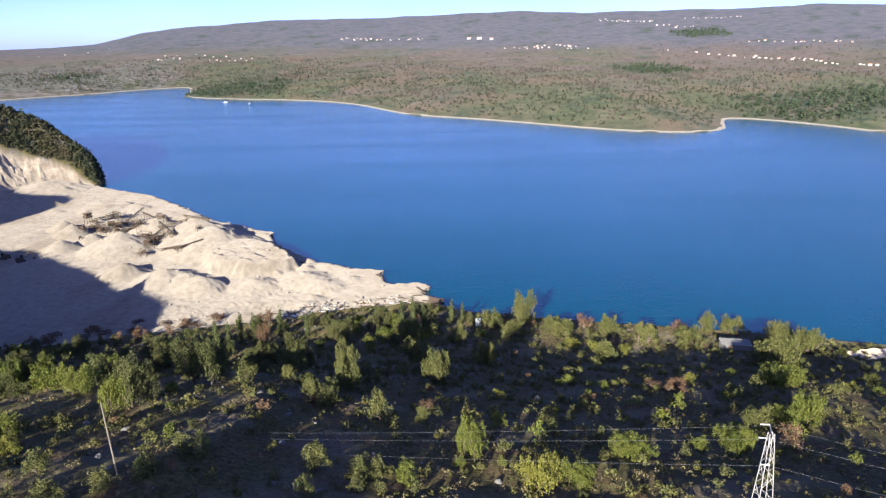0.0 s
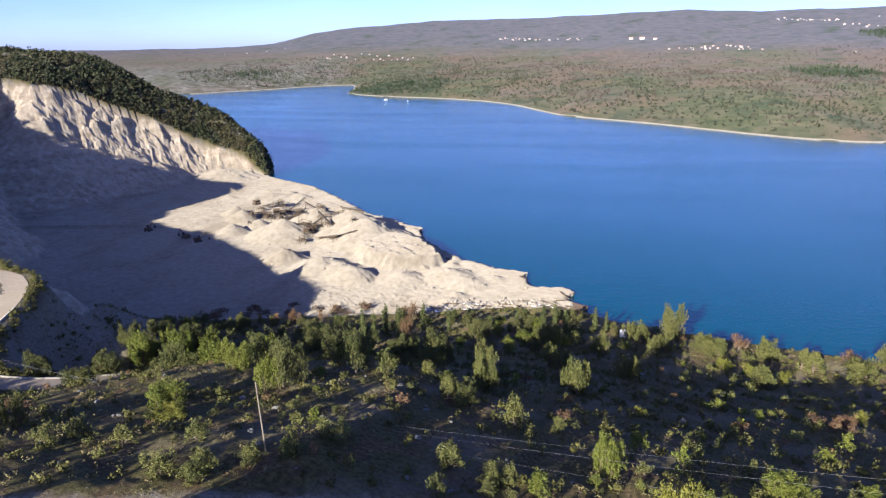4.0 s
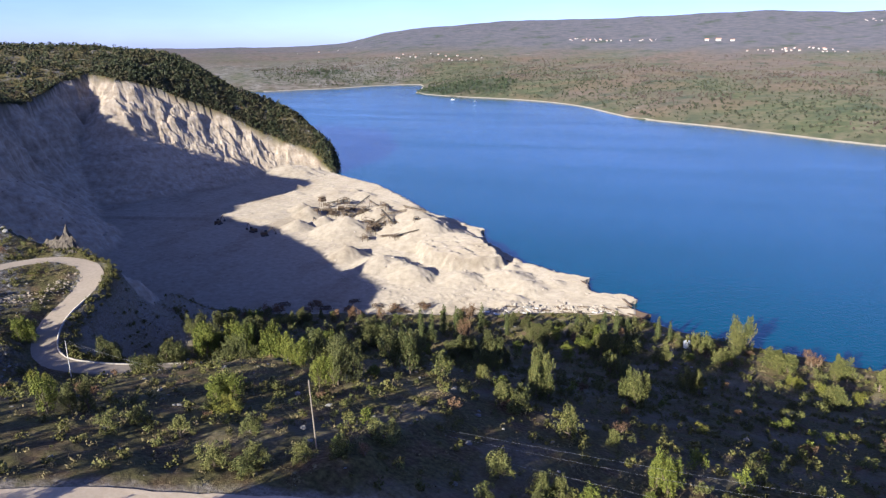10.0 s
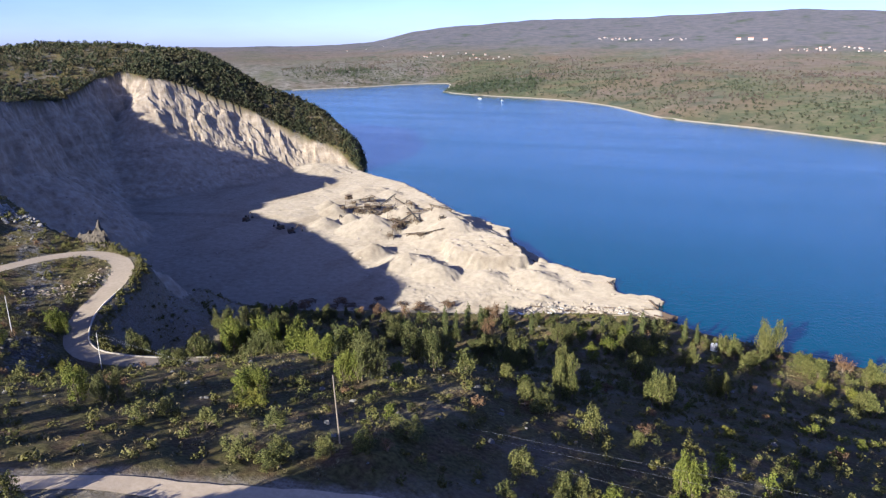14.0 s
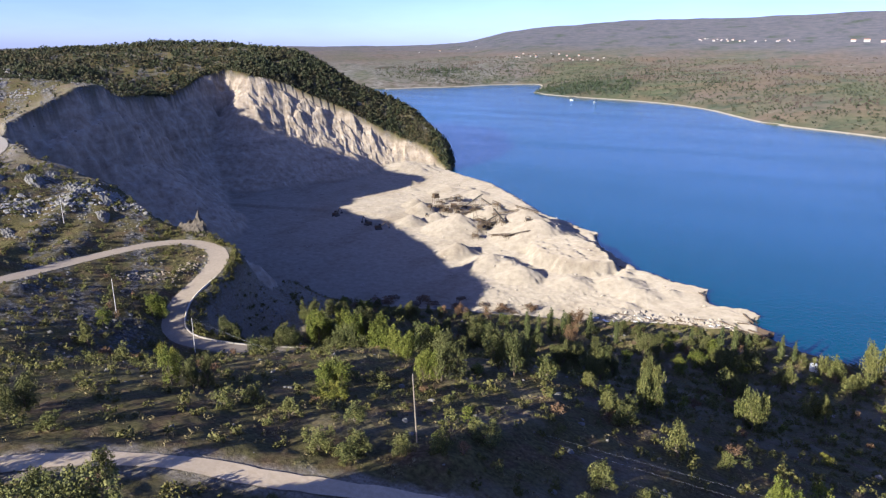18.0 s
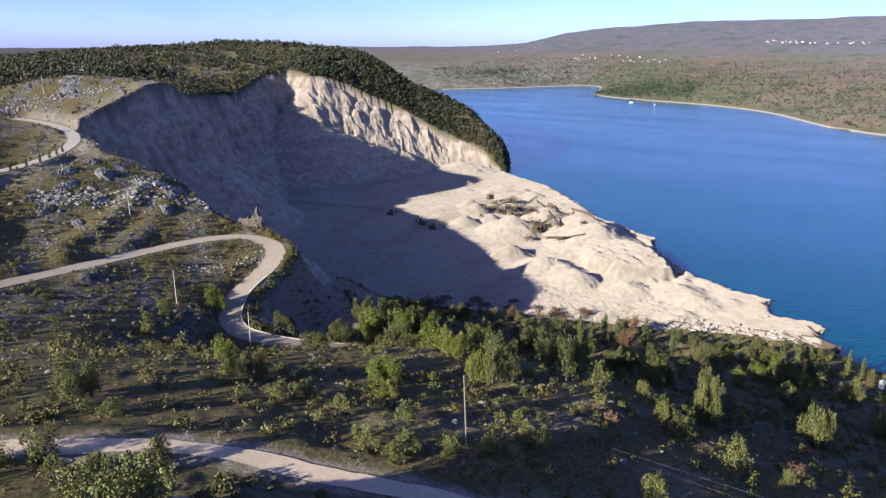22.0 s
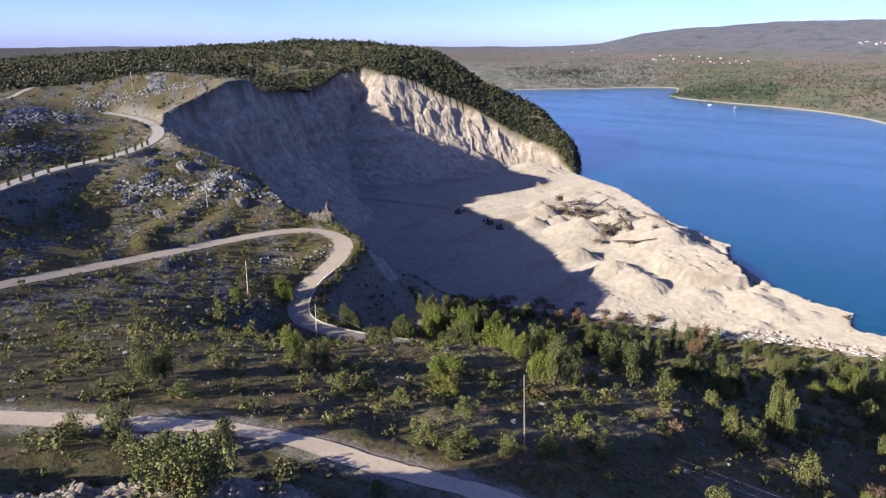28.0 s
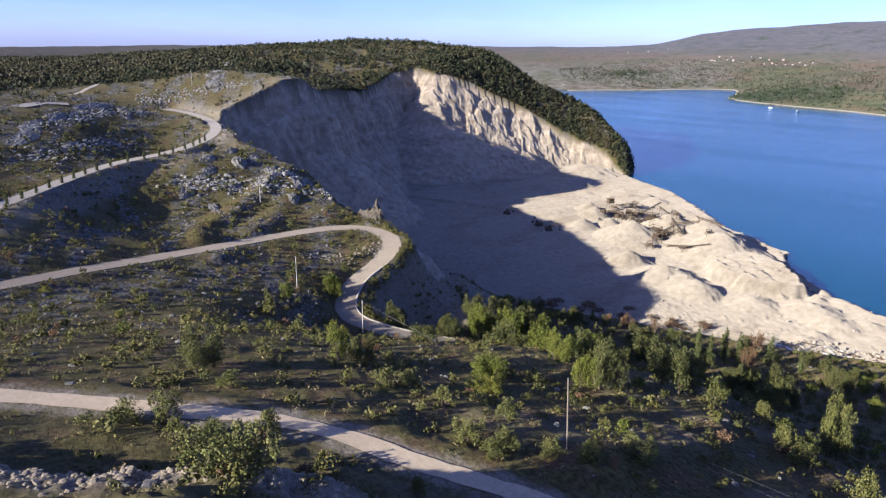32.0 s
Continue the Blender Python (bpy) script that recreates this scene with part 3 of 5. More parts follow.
def link_grid(name, xs, ys, zs, cols, rows, material, closed=False, masks=None):
    mesh = bpy.data.meshes.new(name)
    nv = cols * rows
    mesh.vertices.add(nv)
    mesh.vertices.foreach_set("co", np.stack([xs, ys, zs], 1).astype(np.float32).ravel())
    i = np.arange(rows - 1)[:, None] * cols + np.arange(cols - (0 if closed else 1))[None]
    j = i + 1
    if closed:
        j = np.arange(rows - 1)[:, None] * cols + (np.arange(cols)[None] + 1) % cols
    quads = np.stack([i, j, j + cols, i + cols], 2).reshape(-1, 4)
    mesh.loops.add(quads.size)
    mesh.loops.foreach_set("vertex_index", quads.ravel().astype(np.int32))
    mesh.polygons.add(len(quads))
    mesh.polygons.foreach_set("loop_start", np.arange(0, quads.size, 4, dtype=np.int32))
    mesh.update(calc_edges=True)
    soft = np.ones(len(quads), bool)
    if masks:
        soft = (masks["face"][quads].mean(1) < 0.5) | (ys[quads].mean(1) < 432)
    mesh.polygons.foreach_set("use_smooth", soft)
    for key, v in (masks or {}).items():
        a = mesh.attributes.new(key, "FLOAT", "POINT")
        a.data.foreach_set("value", np.asarray(v, np.float32))
    mesh.materials.append(material)
    return new(name, mesh)


# one ground sheet in rings, finer towards the drone's hillside
az = np.radians(np.r_[np.arange(-36, 9, 0.24), np.arange(9, 46, 0.15), np.arange(46, 80, 0.24), np.arange(80, 324, 4.0)])
rad = np.r_[0.01, 4, 12, np.exp(np.linspace(math.log(24), math.log(250), 300))[:-1], np.linspace(250, 640, 360)[:-1], np.exp(np.linspace(math.log(640), math.log(4900), 190))]
A, RA = np.meshgrid(az, rad)
GX, GY = (-np.sin(A) * RA).ravel(), (np.cos(A) * RA).ravel()
GZ, MASKS = survey(np.stack([GX, GY], 1))
ground = tagged(link_grid("ground", GX, GY, GZ, len(az), len(rad), GROUND, True, MASKS), "stony karst hillside with a pale limestone quarry cut into it", "ground", kind="structure")

GRID, AZ_DEG = GZ.reshape(len(rad), len(az)), np.degrees(az)


def height(x, y):
    """The ground sheet's height at a place."""
    r = min(max(math.hypot(x, y), 0.02), 4890.0)
    a = (math.degrees(math.atan2(-x, y)) + 36.0) % 360.0 - 36.0
    i = min(int(np.searchsorted(rad, r)) - 1, len(rad) - 2)
    j = min(max(int(np.searchsorted(AZ_DEG, a)) - 1, 0), len(az) - 2)
    u, v = (r - rad[i]) / (rad[i + 1] - rad[i]), min(1.0, (a - AZ_DEG[j]) / (AZ_DEG[j + 1] - AZ_DEG[j]))
    return float((1 - u) * ((1 - v) * GRID[i, j] + v * GRID[i, j + 1]) + u * ((1 - v) * GRID[i + 1, j] + v * GRID[i + 1, j + 1]))


wa = np.radians(np.arange(0, 360, 3.0))
wr = np.array([20, 100, 200, 400, 800, 1600, 3000, 4900.0])
A, RA = np.meshgrid(wa, wr)
tagged(link_grid("water", (-np.sin(A) * RA).ravel(), (np.cos(A) * RA).ravel(), np.zeros(A.size), len(wa), len(wr), WATER_M, True), "deep blue lake with fine wind ripples", "water", kind="structure")


def ribbon(name, line, width, material, lift, label, category):
    p = smooth_line(line, 1.5)[:, :2]
    t = np.gradient(p, axis=0)
    t /= np.linalg.norm(t, axis=1)[:, None]
    nrm = np.stack([-t[:, 1], t[:, 0]], 1)
    rows_ = len(p)
    offs = np.array([-0.5, -0.28, 0, 0.28, 0.5]) * width
    wob = 1 + (0.3 if material is GRAVEL else 0.07) * waves(p, 6, 3, 3)
    P = (p[:, None] + nrm[:, None] * offs[None, :, None] * wob[:, None, None]).reshape(-1, 2)
    z = survey(P)[0].reshape(rows_, 5)
    z = np.maximum(z, z.mean(1)[:, None] - 0.1) + lift
    k = np.ones(5) / 5
    z = np.stack([np.maximum(z[:, c], np.convolve(np.pad(z[:, c], 2, "edge"), k, "valid")) for c in range(5)], 1)
    return tagged(link_grid(name, P[:, 0], P[:, 1], z.ravel(), 5, rows_, material), label, category, kind="structure")


ribbon("road", PAVED, 6.0, ASPHALT, 0.12, "narrow grey asphalt road with a hairpin bend", "road")
ribbon("gravel_road", NEAR_ROAD, 2.7, GRAVEL, 0.12, "pale unpaved limestone gravel track", "road")
ribbon("terrace_road", UPPER, 5.0, PATH_M, 0.15, "pale gravel road on a terrace above the quarry", "road")


# ---- plants ----
def part(name, bm, material, parent=None, label=""):
    mesh = bpy.data.meshes.new(name)
    bm.to_mesh(mesh)
    bm.free()
    mesh.materials.append(material)
    ob = new(name, mesh)
    ob.parent = parent
    return tagged(ob, label)


def leaves(rng, lobes, count, size, inner=0.5, tall=1.25):
    """Corner points of many small bent leaf sprays over overlapping lobes (x, y, z, r)."""
    L = arr(lobes)
    w = L[:, 3] ** 2
    i = rng.choice(len(L), count, p=w / w.sum())
    d = rng.normal(size=(count, 3))
    d[:, 2] = d[:, 2] * 0.9 + 0.15
    d /= np.linalg.norm(d, axis=1)[:, None]
    c = L[i, :3] + d * (L[i, 3] * rng.uniform(inner, 1.18, count))[:, None] * np.array([1, 1, tall])
    c[:, 2] = np.abs(c[:, 2])
    n = d + rng.normal(size=(count, 3)) * 0.5
    n /= np.linalg.norm(n, axis=1)[:, None]
    a = np.cross(n, rng.normal(size=(count, 3)))
    a /= np.linalg.norm(a, axis=1)[:, None]
    b = np.cross(n, a)
    s = (size * rng.uniform(0.6, 1.35, count))[:, None]
    return np.stack([c - a * s - b * s * 0.5, c + a * s * 0.2 - b * s * 0.75 + n * s * 0.3, c + a * s + b * s * 0.15, c + b * s * 0.8 + n * s * 0.35, c - a * s * 0.7 + b * s * 0.5], 1)


def face_mesh(name, corners, material):
    """A mesh of separate faces: corners is faces x points x 3."""
    nf, k, _ = corners.shape
    mesh = bpy.data.meshes.new(name)
    mesh.vertices.add(nf * k)
    mesh.vertices.foreach_set("co", corners.astype(np.float32).ravel())
    mesh.loops.add(nf * k)
    mesh.loops.foreach_set("vertex_index", np.arange(nf * k, dtype=np.int32))
    mesh.polygons.add(nf)
    mesh.polygons.foreach_set("loop_start", np.arange(0, nf * k, k, dtype=np.int32))
    mesh.update(calc_edges=True)
    mesh.materials.append(material)
    return mesh


def limb(bm, a, b, r0, r1, sides=6):
    a, b = Vector(a), Vector(b)
    q = (b - a).to_track_quat("Z", "Y")
    rings = []
    for p, r in ((a, r0), (b, r1)):
        rings.append([bm.verts.new(p + q @ Vector((r * math.cos(6.283 * k / sides), r * math.sin(6.283 * k / sides), 0))) for k in range(sides)])
    for k in range(sides):
        bm.faces.new((rings[0][k], rings[0][(k + 1) % sides], rings[1][(k + 1) % sides], rings[1][k]))
    bm.faces.new(rings[0][::-1])
    bm.faces.new(rings[1])


def block(bm, c, size, turn=0.0, taper=1.0):
    """A box with slightly cut corners about the centre c."""
    sx, sy, sz = (0.5 * v for v in size)
    co, si = math.cos(turn), math.sin(turn)
    vs = []
    for z, k in ((-sz, 1.0), (sz, taper)):
        for x, y in ((-sx, -sy), (sx, -sy), (sx, sy), (-sx, sy)):
            x, y = x * k, y * k
            vs.append(bm.verts.new((c[0] + x * co - y * si, c[1] + x * si + y * co, c[2] + z)))
    for f in ((3, 2, 1, 0), (4, 5, 6, 7), (0, 1, 5, 4), (1, 2, 6, 5), (2, 3, 7, 6), (3, 0, 4, 7)):
        bm.faces.new([vs[i] for i in f])


def make_bush(n, rng, h, w, material, label, category, count, size, trunk=0.2, name="bush", group="bushes on the slope"):
    base = new(name)
    bm = bmesh.new()
    zt = h * 0.32
    limb(bm, (0, 0, -0.3), (0.05 * h, 0.03 * h, zt), trunk, trunk * 0.6)
    lobes = []
    for k in range(n):
        a, rr = 6.283 * k / n + rng.uniform(-0.5, 0.5), w * 0.5 * rng.uniform(0.35, 0.75)
        z = h * (rng.uniform(0.14, 0.42) if k % 2 else rng.uniform(0.4, 0.78))
        r = min(w * rng.uniform(0.17, 0.28), z + 0.1)
        lobes.append((math.cos(a) * rr, math.sin(a) * rr, z, r))
        limb(bm, (0, 0, zt * 0.5), (math.cos(a) * rr, math.sin(a) * rr, z), trunk * 0.5, trunk * 0.15, 4)
    lobes.append((0, 0, h * 0.6, w * 0.28))
    lobes.append((rng.uniform(-0.1, 0.1) * w, rng.uniform(-0.1, 0.1) * w, h * 0.85, w * 0.17))
    part("trunk", bm, BARK, base)
    clumps = [(x, y, z, r * 0.62) for x, y, z, r in lobes]
    for x, y, z, r in lobes:
        for k in range(6):
            a, up = rng.uniform(0, 6.283), rng.uniform(-0.5, 1.0)
            c = math.sqrt(1 - up * up)
            clumps.append((x + math.cos(a) * c * r * 0.85, y + math.sin(a) * c * r * 0.85, max(0.15, z + up * r * 1.25), r * rng.uniform(0.24, 0.46)))
    crown = new("crown", face_mesh("crown", leaves(rng, clumps, int(count * 1.8), size * 0.66, 0.45, 1.45)[:, :4], material))
    crown.parent = base
    return tagged(base, label, category, group)


def make_cypress(rng, h, w):
    base = new("cypress")
    bm = bmesh.new()
    limb(bm, (0, 0, -0.3), (0, 0, h * 0.8), 0.14, 0.03)
    part("trunk", bm, BARK, base)
    lobes = [(rng.uniform(-0.08, 0.08) * w, rng.uniform(-0.08, 0.08) * w, h * (0.08 + 0.85 * k / 11), w * 0.46 * math.sin(math.pi * (0.30 + 0.67 * k / 11)) ** 0.8) for k in range(12)]
    crown = new("crown", face_mesh("crown", leaves(rng, lobes, 1000, 0.12)[:, :4], LEAF_CYPRESS))
    crown.parent = base
    return tagged(base, "slender dark green cypress", "cypress", "cypresses")


rng = np.random.RandomState(11)
KINDS = {"green": [], "dark": [], "olive": [], "yellow": [], "rust": [], "low": []}
for k in range(4):
    KINDS["olive"].append((4.0, 3.4, make_bush(7 + k, rng, 3.4, 4.0, LEAF_OLIVE, "grey-green olive-leaved bush with a rounded crown", "bush", 1300, 0.145)))
for k in range(4):
    KINDS["green"].append((4.4, 4.6, make_bush(9 + k, rng, 4.6, 4.4, LEAF_GREEN, "bright green leafy young tree", "tree", 1700, 0.15, name="tree", group="trees on the slope")))
for k in range(4):
    KINDS["dark"].append((5.0, 5.4, make_bush(11 + k, rng, 5.4, 4.4, LEAF_DARK, "dark evergreen oak with a dense crown", "tree", 1900, 0.155, name="tree", group="trees on the slope")))
for k in range(2):
    KINDS["yellow"].append((4.4, 2.0, make_bush(9, rng, 2.0, 4.4, LEAF_YELLOW, "low yellow-green autumn bush", "bush", 1200, 0.13)))
for k in range(3):
    KINDS["rust"].append((2.6, 2.4, make_bush(6, rng, 2.4, 2.6, LEAF_RUST, "brown half-bare autumn shrub", "shrub", 420, 0.11, name="shrub", group="brown shrubs")))
for k in range(5):
    KINDS["low"].append((2.4, 1.7, make_bush(4 + k % 3, rng, 1.7, 2.4, LEAF_OLIVE if k % 2 else LEAF_GREEN, "low grey-green maquis bush in dry grass", "bush", 330, 0.13, 0.08)))
CYPRESS = [make_cypress(rng, 6.0, 1.6) for k in range(3)]


SURPLUS = {}
PLANTED = {"tree": 0, "bush": 0, "shrub": 0}


def sow(kind, x, y, w, h, z):
    """A plant of its own while few enough to count, else one of the thicket."""
    c = "tree" if kind in ("green", "dark") else ("shrub" if kind == "rust" else "bush")
    if PLANTED[c] < (150 if c == "tree" else 140) and kind != "rust":
        PLANTED[c] += 1
        plant(kind, x, y, w, h, z)
    elif kind == "rust" and PLANTED[c] < 60:
        PLANTED[c] += 1
        plant(kind, x, y, w, h, z)
    else:
        SURPLUS.setdefault(c, []).append((x, y, z, w, h))


def plant(kind, x, y, w, h, z=None):
    w0, h0, ob = KINDS[kind][rng.randint(len(KINDS[kind]))]
    zz = height(x, y) if z is None else z
    s = w / w0
    return copy_thing(ob, pose(x, y, zz - 0.05, rng.uniform(-4, 4), rng.uniform(-4, 4), rng.uniform(0, 360)) @ Matrix.Diagonal((s, s, h / h0, 1)))


# landmark plants: place, width and height
GREEN_AT = [(-90, 146, 9, 11), (-104, 152, 8, 11), (-97, 157, 8, 10), (-112, 147, 7, 10), (-84, 163, 8, 9), (-62, 108, 5.7, 5.2), (-49, 94, 4.9, 5.8), (-60, 82, 5.6, 4.5), (5, 83, 6.2, 7.6), (18, 75, 5.9, 4.7), (28, 85, 8, 3.8), (39, 88, 3.3, 3), (44, 87, 6.1, 5.1), (79, 140, 10, 4.8), (65, 106, 7, 7.5),
            (-76, 65, 3.2, 5.8), (-4, 72, 3.7, 3.6), (3, 79, 2.5, 1.9), (-142, 103, 3.8, 4.5), (-142, 119, 5.5, 6.8), (61, 105, 6.9, 4.9)]
DARK_AT = [(-97, 141, 8.5, 8.3), (-73, 146, 11, 10), (-41, 111, 8.3, 9), (-37, 168, 9, 9), (-49, 178, 10, 7.6), (-81, 192, 12, 8), (-120, 168, 7, 5), (-116, 156, 7, 5), (-79, 44, 5.8, 4.8), (-73, 67, 4.9, 5.9), (-124, 126, 6, 6), (-122, 156, 6.5, 7.8),
           (-47, 96, 6.5, 8), (-110, 122, 7, 7), (-112, 134, 7.6, 6.6), (-86, 121, 7.3, 7.2), (-106, 163, 10, 9), (-31, 208, 7.6, 8), (-114, 204, 6, 5.5)]
OLIVE_AT = [(-19, 101, 8, 3.8), (-9, 94, 5, 6.1), (-15, 73, 4.5, 4.2), (-9, 72, 6.1, 3.8), (-15, 65, 3.1, 3), (-32, 64, 2.9, 2.4), (-29, 71, 4.5, 2.4), (-45, 66, 3.2, 2.6), (-40, 57, 3.6, 2.2), (-53, 63, 3.2, 2.5), (-19, 131, 5.2, 7), (-9, 207, 9, 7),
            (7, 201, 6, 7), (0, 133, 5.8, 8.4), (14, 169, 6.5, 7.1), (33, 238, 8, 12), (20, 226, 8.6, 6.6), (26, 216, 8.2, 5.5)]
OLIVE_EAST = [(43, 221, 10, 5.7), (60, 221, 7.4, 7), (71, 213, 8.4, 6.5), (85, 213, 7.8, 6.2), (100, 233, 6.4, 6.4), (108, 231, 8.8, 6), (94, 172, 13, 8.5), (56, 105, 7, 4.6), (50, 184, 7.3, 5.6), (119, 217, 10, 7.2), (121, 204, 9.5, 8), (-5, 177, 8, 6)]
OLIVE_WEST = [(-44, 27, 7, 4.3), (-68, 29, 3.5, 2.6), (-65, 32, 3.4, 3.7), (-61, 31, 2.7, 2.1), (-59, 34, 2.6, 2.2), (-56, 38.5, 3.3, 3.1), (-62, 61, 3.3, 2.4), (-61, 65, 3.4, 2.4), (-44, 57, 3.1, 2.6), (-40, 59, 3.4, 2.5), (-36, 62, 3.4, 2.2), (-35, 114, 4.3, 4.1),
              (-32, 138, 5.8, 4.9), (-20, 104, 8, 4.2), (-16, 112, 5.2, 6.8), (-70, 43, 3.7, 1.9), (-134, 93, 4, 5.3)]
YELLOW_AT = [(13, 74, 7.1, 4.6), (44, 202, 5, 2.6), (58, 194, 4.4, 2.4), (-119, 101, 5.5, 3.7), (50, 198, 4.4, 2.6), (-55, 75, 5, 1.8)]
RUST_AT = [(51, 130, 5.2, 4.2), (55, 92, 5.3, 4.4), (47, 134, 3.3, 2.3), (-101, 218, 5, 5), (-57, 211, 5, 7), (88, 229, 5.5, 5), (55, 234, 7, 5), (-62, 236, 7, 6), (-139, 229, 5, 3), (-128, 240, 6, 2.5), (-112, 238, 5, 3), (-95, 244, 6, 2.5), (-150, 214, 6, 3), (-84, 250, 5, 2.5)]
CYPRESS_AT = [(-65, 213, 8.1), (-61, 215, 7.7), (-53, 219, 7.8), (-44, 219, 6.4), (-21, 227, 6.1), (-12, 228, 7.5), (-8, 233, 7.2), (-4, 224, 7.3), (6, 235, 6.8), (10, 236, 5.5), (-68, 198, 7.1), (-67, 206, 7.4), (-72, 209, 7.5), (-82, 151, 9), (-82, 197, 6.1), (-76, 201, 6.1)]
TAKEN = []
for kind, spots in (("green", GREEN_AT), ("dark", DARK_AT), ("olive", OLIVE_AT), ("olive", OLIVE_EAST), ("olive", OLIVE_WEST), ("yellow", YELLOW_AT), ("rust", RUST_AT)):
    for x, y, w, h in spots:
        if y < 112 and x > -22:
            w, h = w * 0.8, h * 0.85
        TAKEN.append((x, y, w * 0.5))
        if w > 4.6:
            a0, n = rng.uniform(0, 6.28), 3 if w < 9 else 5
            for k in range(n):
                a = a0 + 6.283 / n * k
                plant(kind, x + 0.27 * w * math.cos(a), y + 0.27 * w * math.sin(a), w * rng.uniform(0.54, 0.72), h * rng.uniform(0.75, 1.08))
        else:
            plant(kind, x, y, w * 1.05, h)
for (x, y, _), k in zip(smooth_line(NEAR_ROAD, 2.0)[26:66:2], range(99)):
    # bushes along the lower edge of the gravel track
    if rng.uniform() < 0.32:
        w = rng.uniform(1.4, 2.8)
        plant("olive" if k % 3 else "dark", x + 2.6 + rng.uniform(0, 2), y - 3.8 - rng.uniform(0, 2.4), w, w * rng.uniform(0.7, 1.2))
for x, y, h in CYPRESS_AT:
    c = copy_thing(CYPRESS[rng.randint(3)], pose(x, y, height(x, y) - 0.1, 0, 0, rng.uniform(0, 360)) @ Matrix.Diagonal((h / 5.2, h / 5.2, h / 3.9, 1)))
for x, y in smooth_line(UPPER, 1.0)[:, :2][10:150:7]:
    # young cypresses along the quarry side of the terrace road
    px_, py_ = x + 2.6, y - 0.8
    copy_thing(CYPRESS[rng.randint(3)], pose(px_, py_, height(px_, py_) - 0.1, 0, 0, rng.uniform(0, 360)) @ Matrix.Diagonal((0.7, 0.7, 0.6, 1)))

# scattered over the slope, thicker between the paved road and the shore
TAKEN = arr(TAKEN)
N = 3000
C = np.stack([rng.uniform(-250, 190, N), rng.uniform(34, 262, N)], 1)
cz, cm = survey(C)
dist_road = np.minimum(np.minimum(line_distance(C, PAVED), line_distance(C, NEAR_ROAD)), line_distance(C, UPPER))
free = np.min(np.hypot(C[:, :1] - TAKEN[None, :, 0], C[:, 1:] - TAKEN[None, :, 1]) - TAKEN[None, :, 2], axis=1) > 0.6
band = np.clip(1 - line_distance(C, [(-108, 150), (-60, 195), (0, 232), (60, 232), (140, 215)]) / 26, 0, 1)
east = step01(C[:, 0], -60, 0)
dens = 0.035 + (0.30 + 0.25 * step01(waves(C, 22, 2, 37), 0.0, 0.3)) * band + 0.30 * east * step01(C[:, 1], 50, 100) + 0.10 * np.clip(waves(C, 40, 2, 11), -0.3, 1)
keep = free & (cz > 1.2) & (dist_road > 4.2) & (~inside(C, PIT)) & ~inside(C, SPOIL) & (rng.uniform(0, 1, N) < dens) & ~inside(C, WATER_AREA) & ~inside(C, PLATFORM)
for i in sorted(np.where(keep)[0][:760], key=lambda j: C[j, 1]):
    u = rng.uniform()
    if band[i] > 0.2 and C[i, 0] < 0:
        kind = "dark" if u < 0.5 else ("green" if u < 0.66 else ("olive" if u < 0.9 else "rust"))
        w = rng.uniform(3.0, 6.0)
        h = w * rng.uniform(0.8, 1.15)
    else:
        kind = "low" if u < 0.66 else ("olive" if u < 0.76 else ("green" if u < 0.83 else ("rust" if u < 0.90 else ("yellow" if u < 0.94 else "dark"))))
        w = rng.uniform(1.3, 3.8)
        h = w * rng.uniform(0.55, 1.0)
    if kind == "yellow":
        h *= 0.6
    sow(kind, C[i, 0], C[i, 1], w, h, cz[i])
# the tree line along the quarry's near edge and the copse below the road
fringe = smooth_line([(-146, 190), (-134, 201), (-109, 215), (-75, 229), (-47, 242), (-20, 255), (8, 250)], 1.0)[:, :2]
F = np.vstack([fringe[rng.randint(len(fringe), size=100)] + rng.normal((3, -9), 5.5, (100, 2)), np.stack([rng.uniform(-128, -62, 90), rng.uniform(146, 204, 90)], 1)])
fz, fm = survey(F)
fr = line_distance(F, PAVED)
for (x, y), z, m, d in zip(F, fz, fm["quarry"], fr):
    if x > -82 and rng.uniform() < 0.6:
        continue
    if m > 0.5 or z < 1.0 or d < 4.5 or inside(np.array([[x, y]]), SPOIL)[0]:
        continue
    u = rng.uniform()
    kind = "dark" if u < 0.62 else ("green" if u < 0.76 else ("olive" if u < 0.93 else "rust"))
    w = rng.uniform(2.2, 4.4)
    sow(kind, x, y, w, w * rng.uniform(0.75, 1.2), z)
for n in KINDS:
    for k, (w0, h0, o) in enumerate(KINDS[n]):
        x, y = -60 + 8 * k, -60 - 8 * list(KINDS).index(n)
        o.location = (x, y, height(x, y))
for k, o in enumerate(CYPRESS):
    o.location = (-20 + 8 * k, -52, height(-20 + 8 * k, -52))


def scatter(name, P, Z, scales, proto, material, label, category):
    """One mesh of many plants too many to count: proto() gives the face corners of one."""
    protos = [proto() for _ in range(8)]
    out = []
    for (x, y), z, s in zip(P, Z, scales):
        a = rng.uniform(0, 6.28)
        m = np.array([[math.cos(a), -math.sin(a), 0], [math.sin(a), math.cos(a), 0], [0, 0, rng.uniform(0.75, 1.2)]]) * s
        out.append(protos[rng.randint(8)] @ m.T + np.array([x, y, z]))
    return tagged(new(name, face_mesh(name, np.concatenate(out), material)), label, category, kind="stuff")


def thicket_plant():
    l = [(rng.uniform(-0.3, 0.3), rng.uniform(-0.3, 0.3), rng.uniform(0.25, 0.75), rng.uniform(0.16, 0.27)) for _ in range(7)]
    return leaves(rng, l, 200, 0.055)[:, :4]


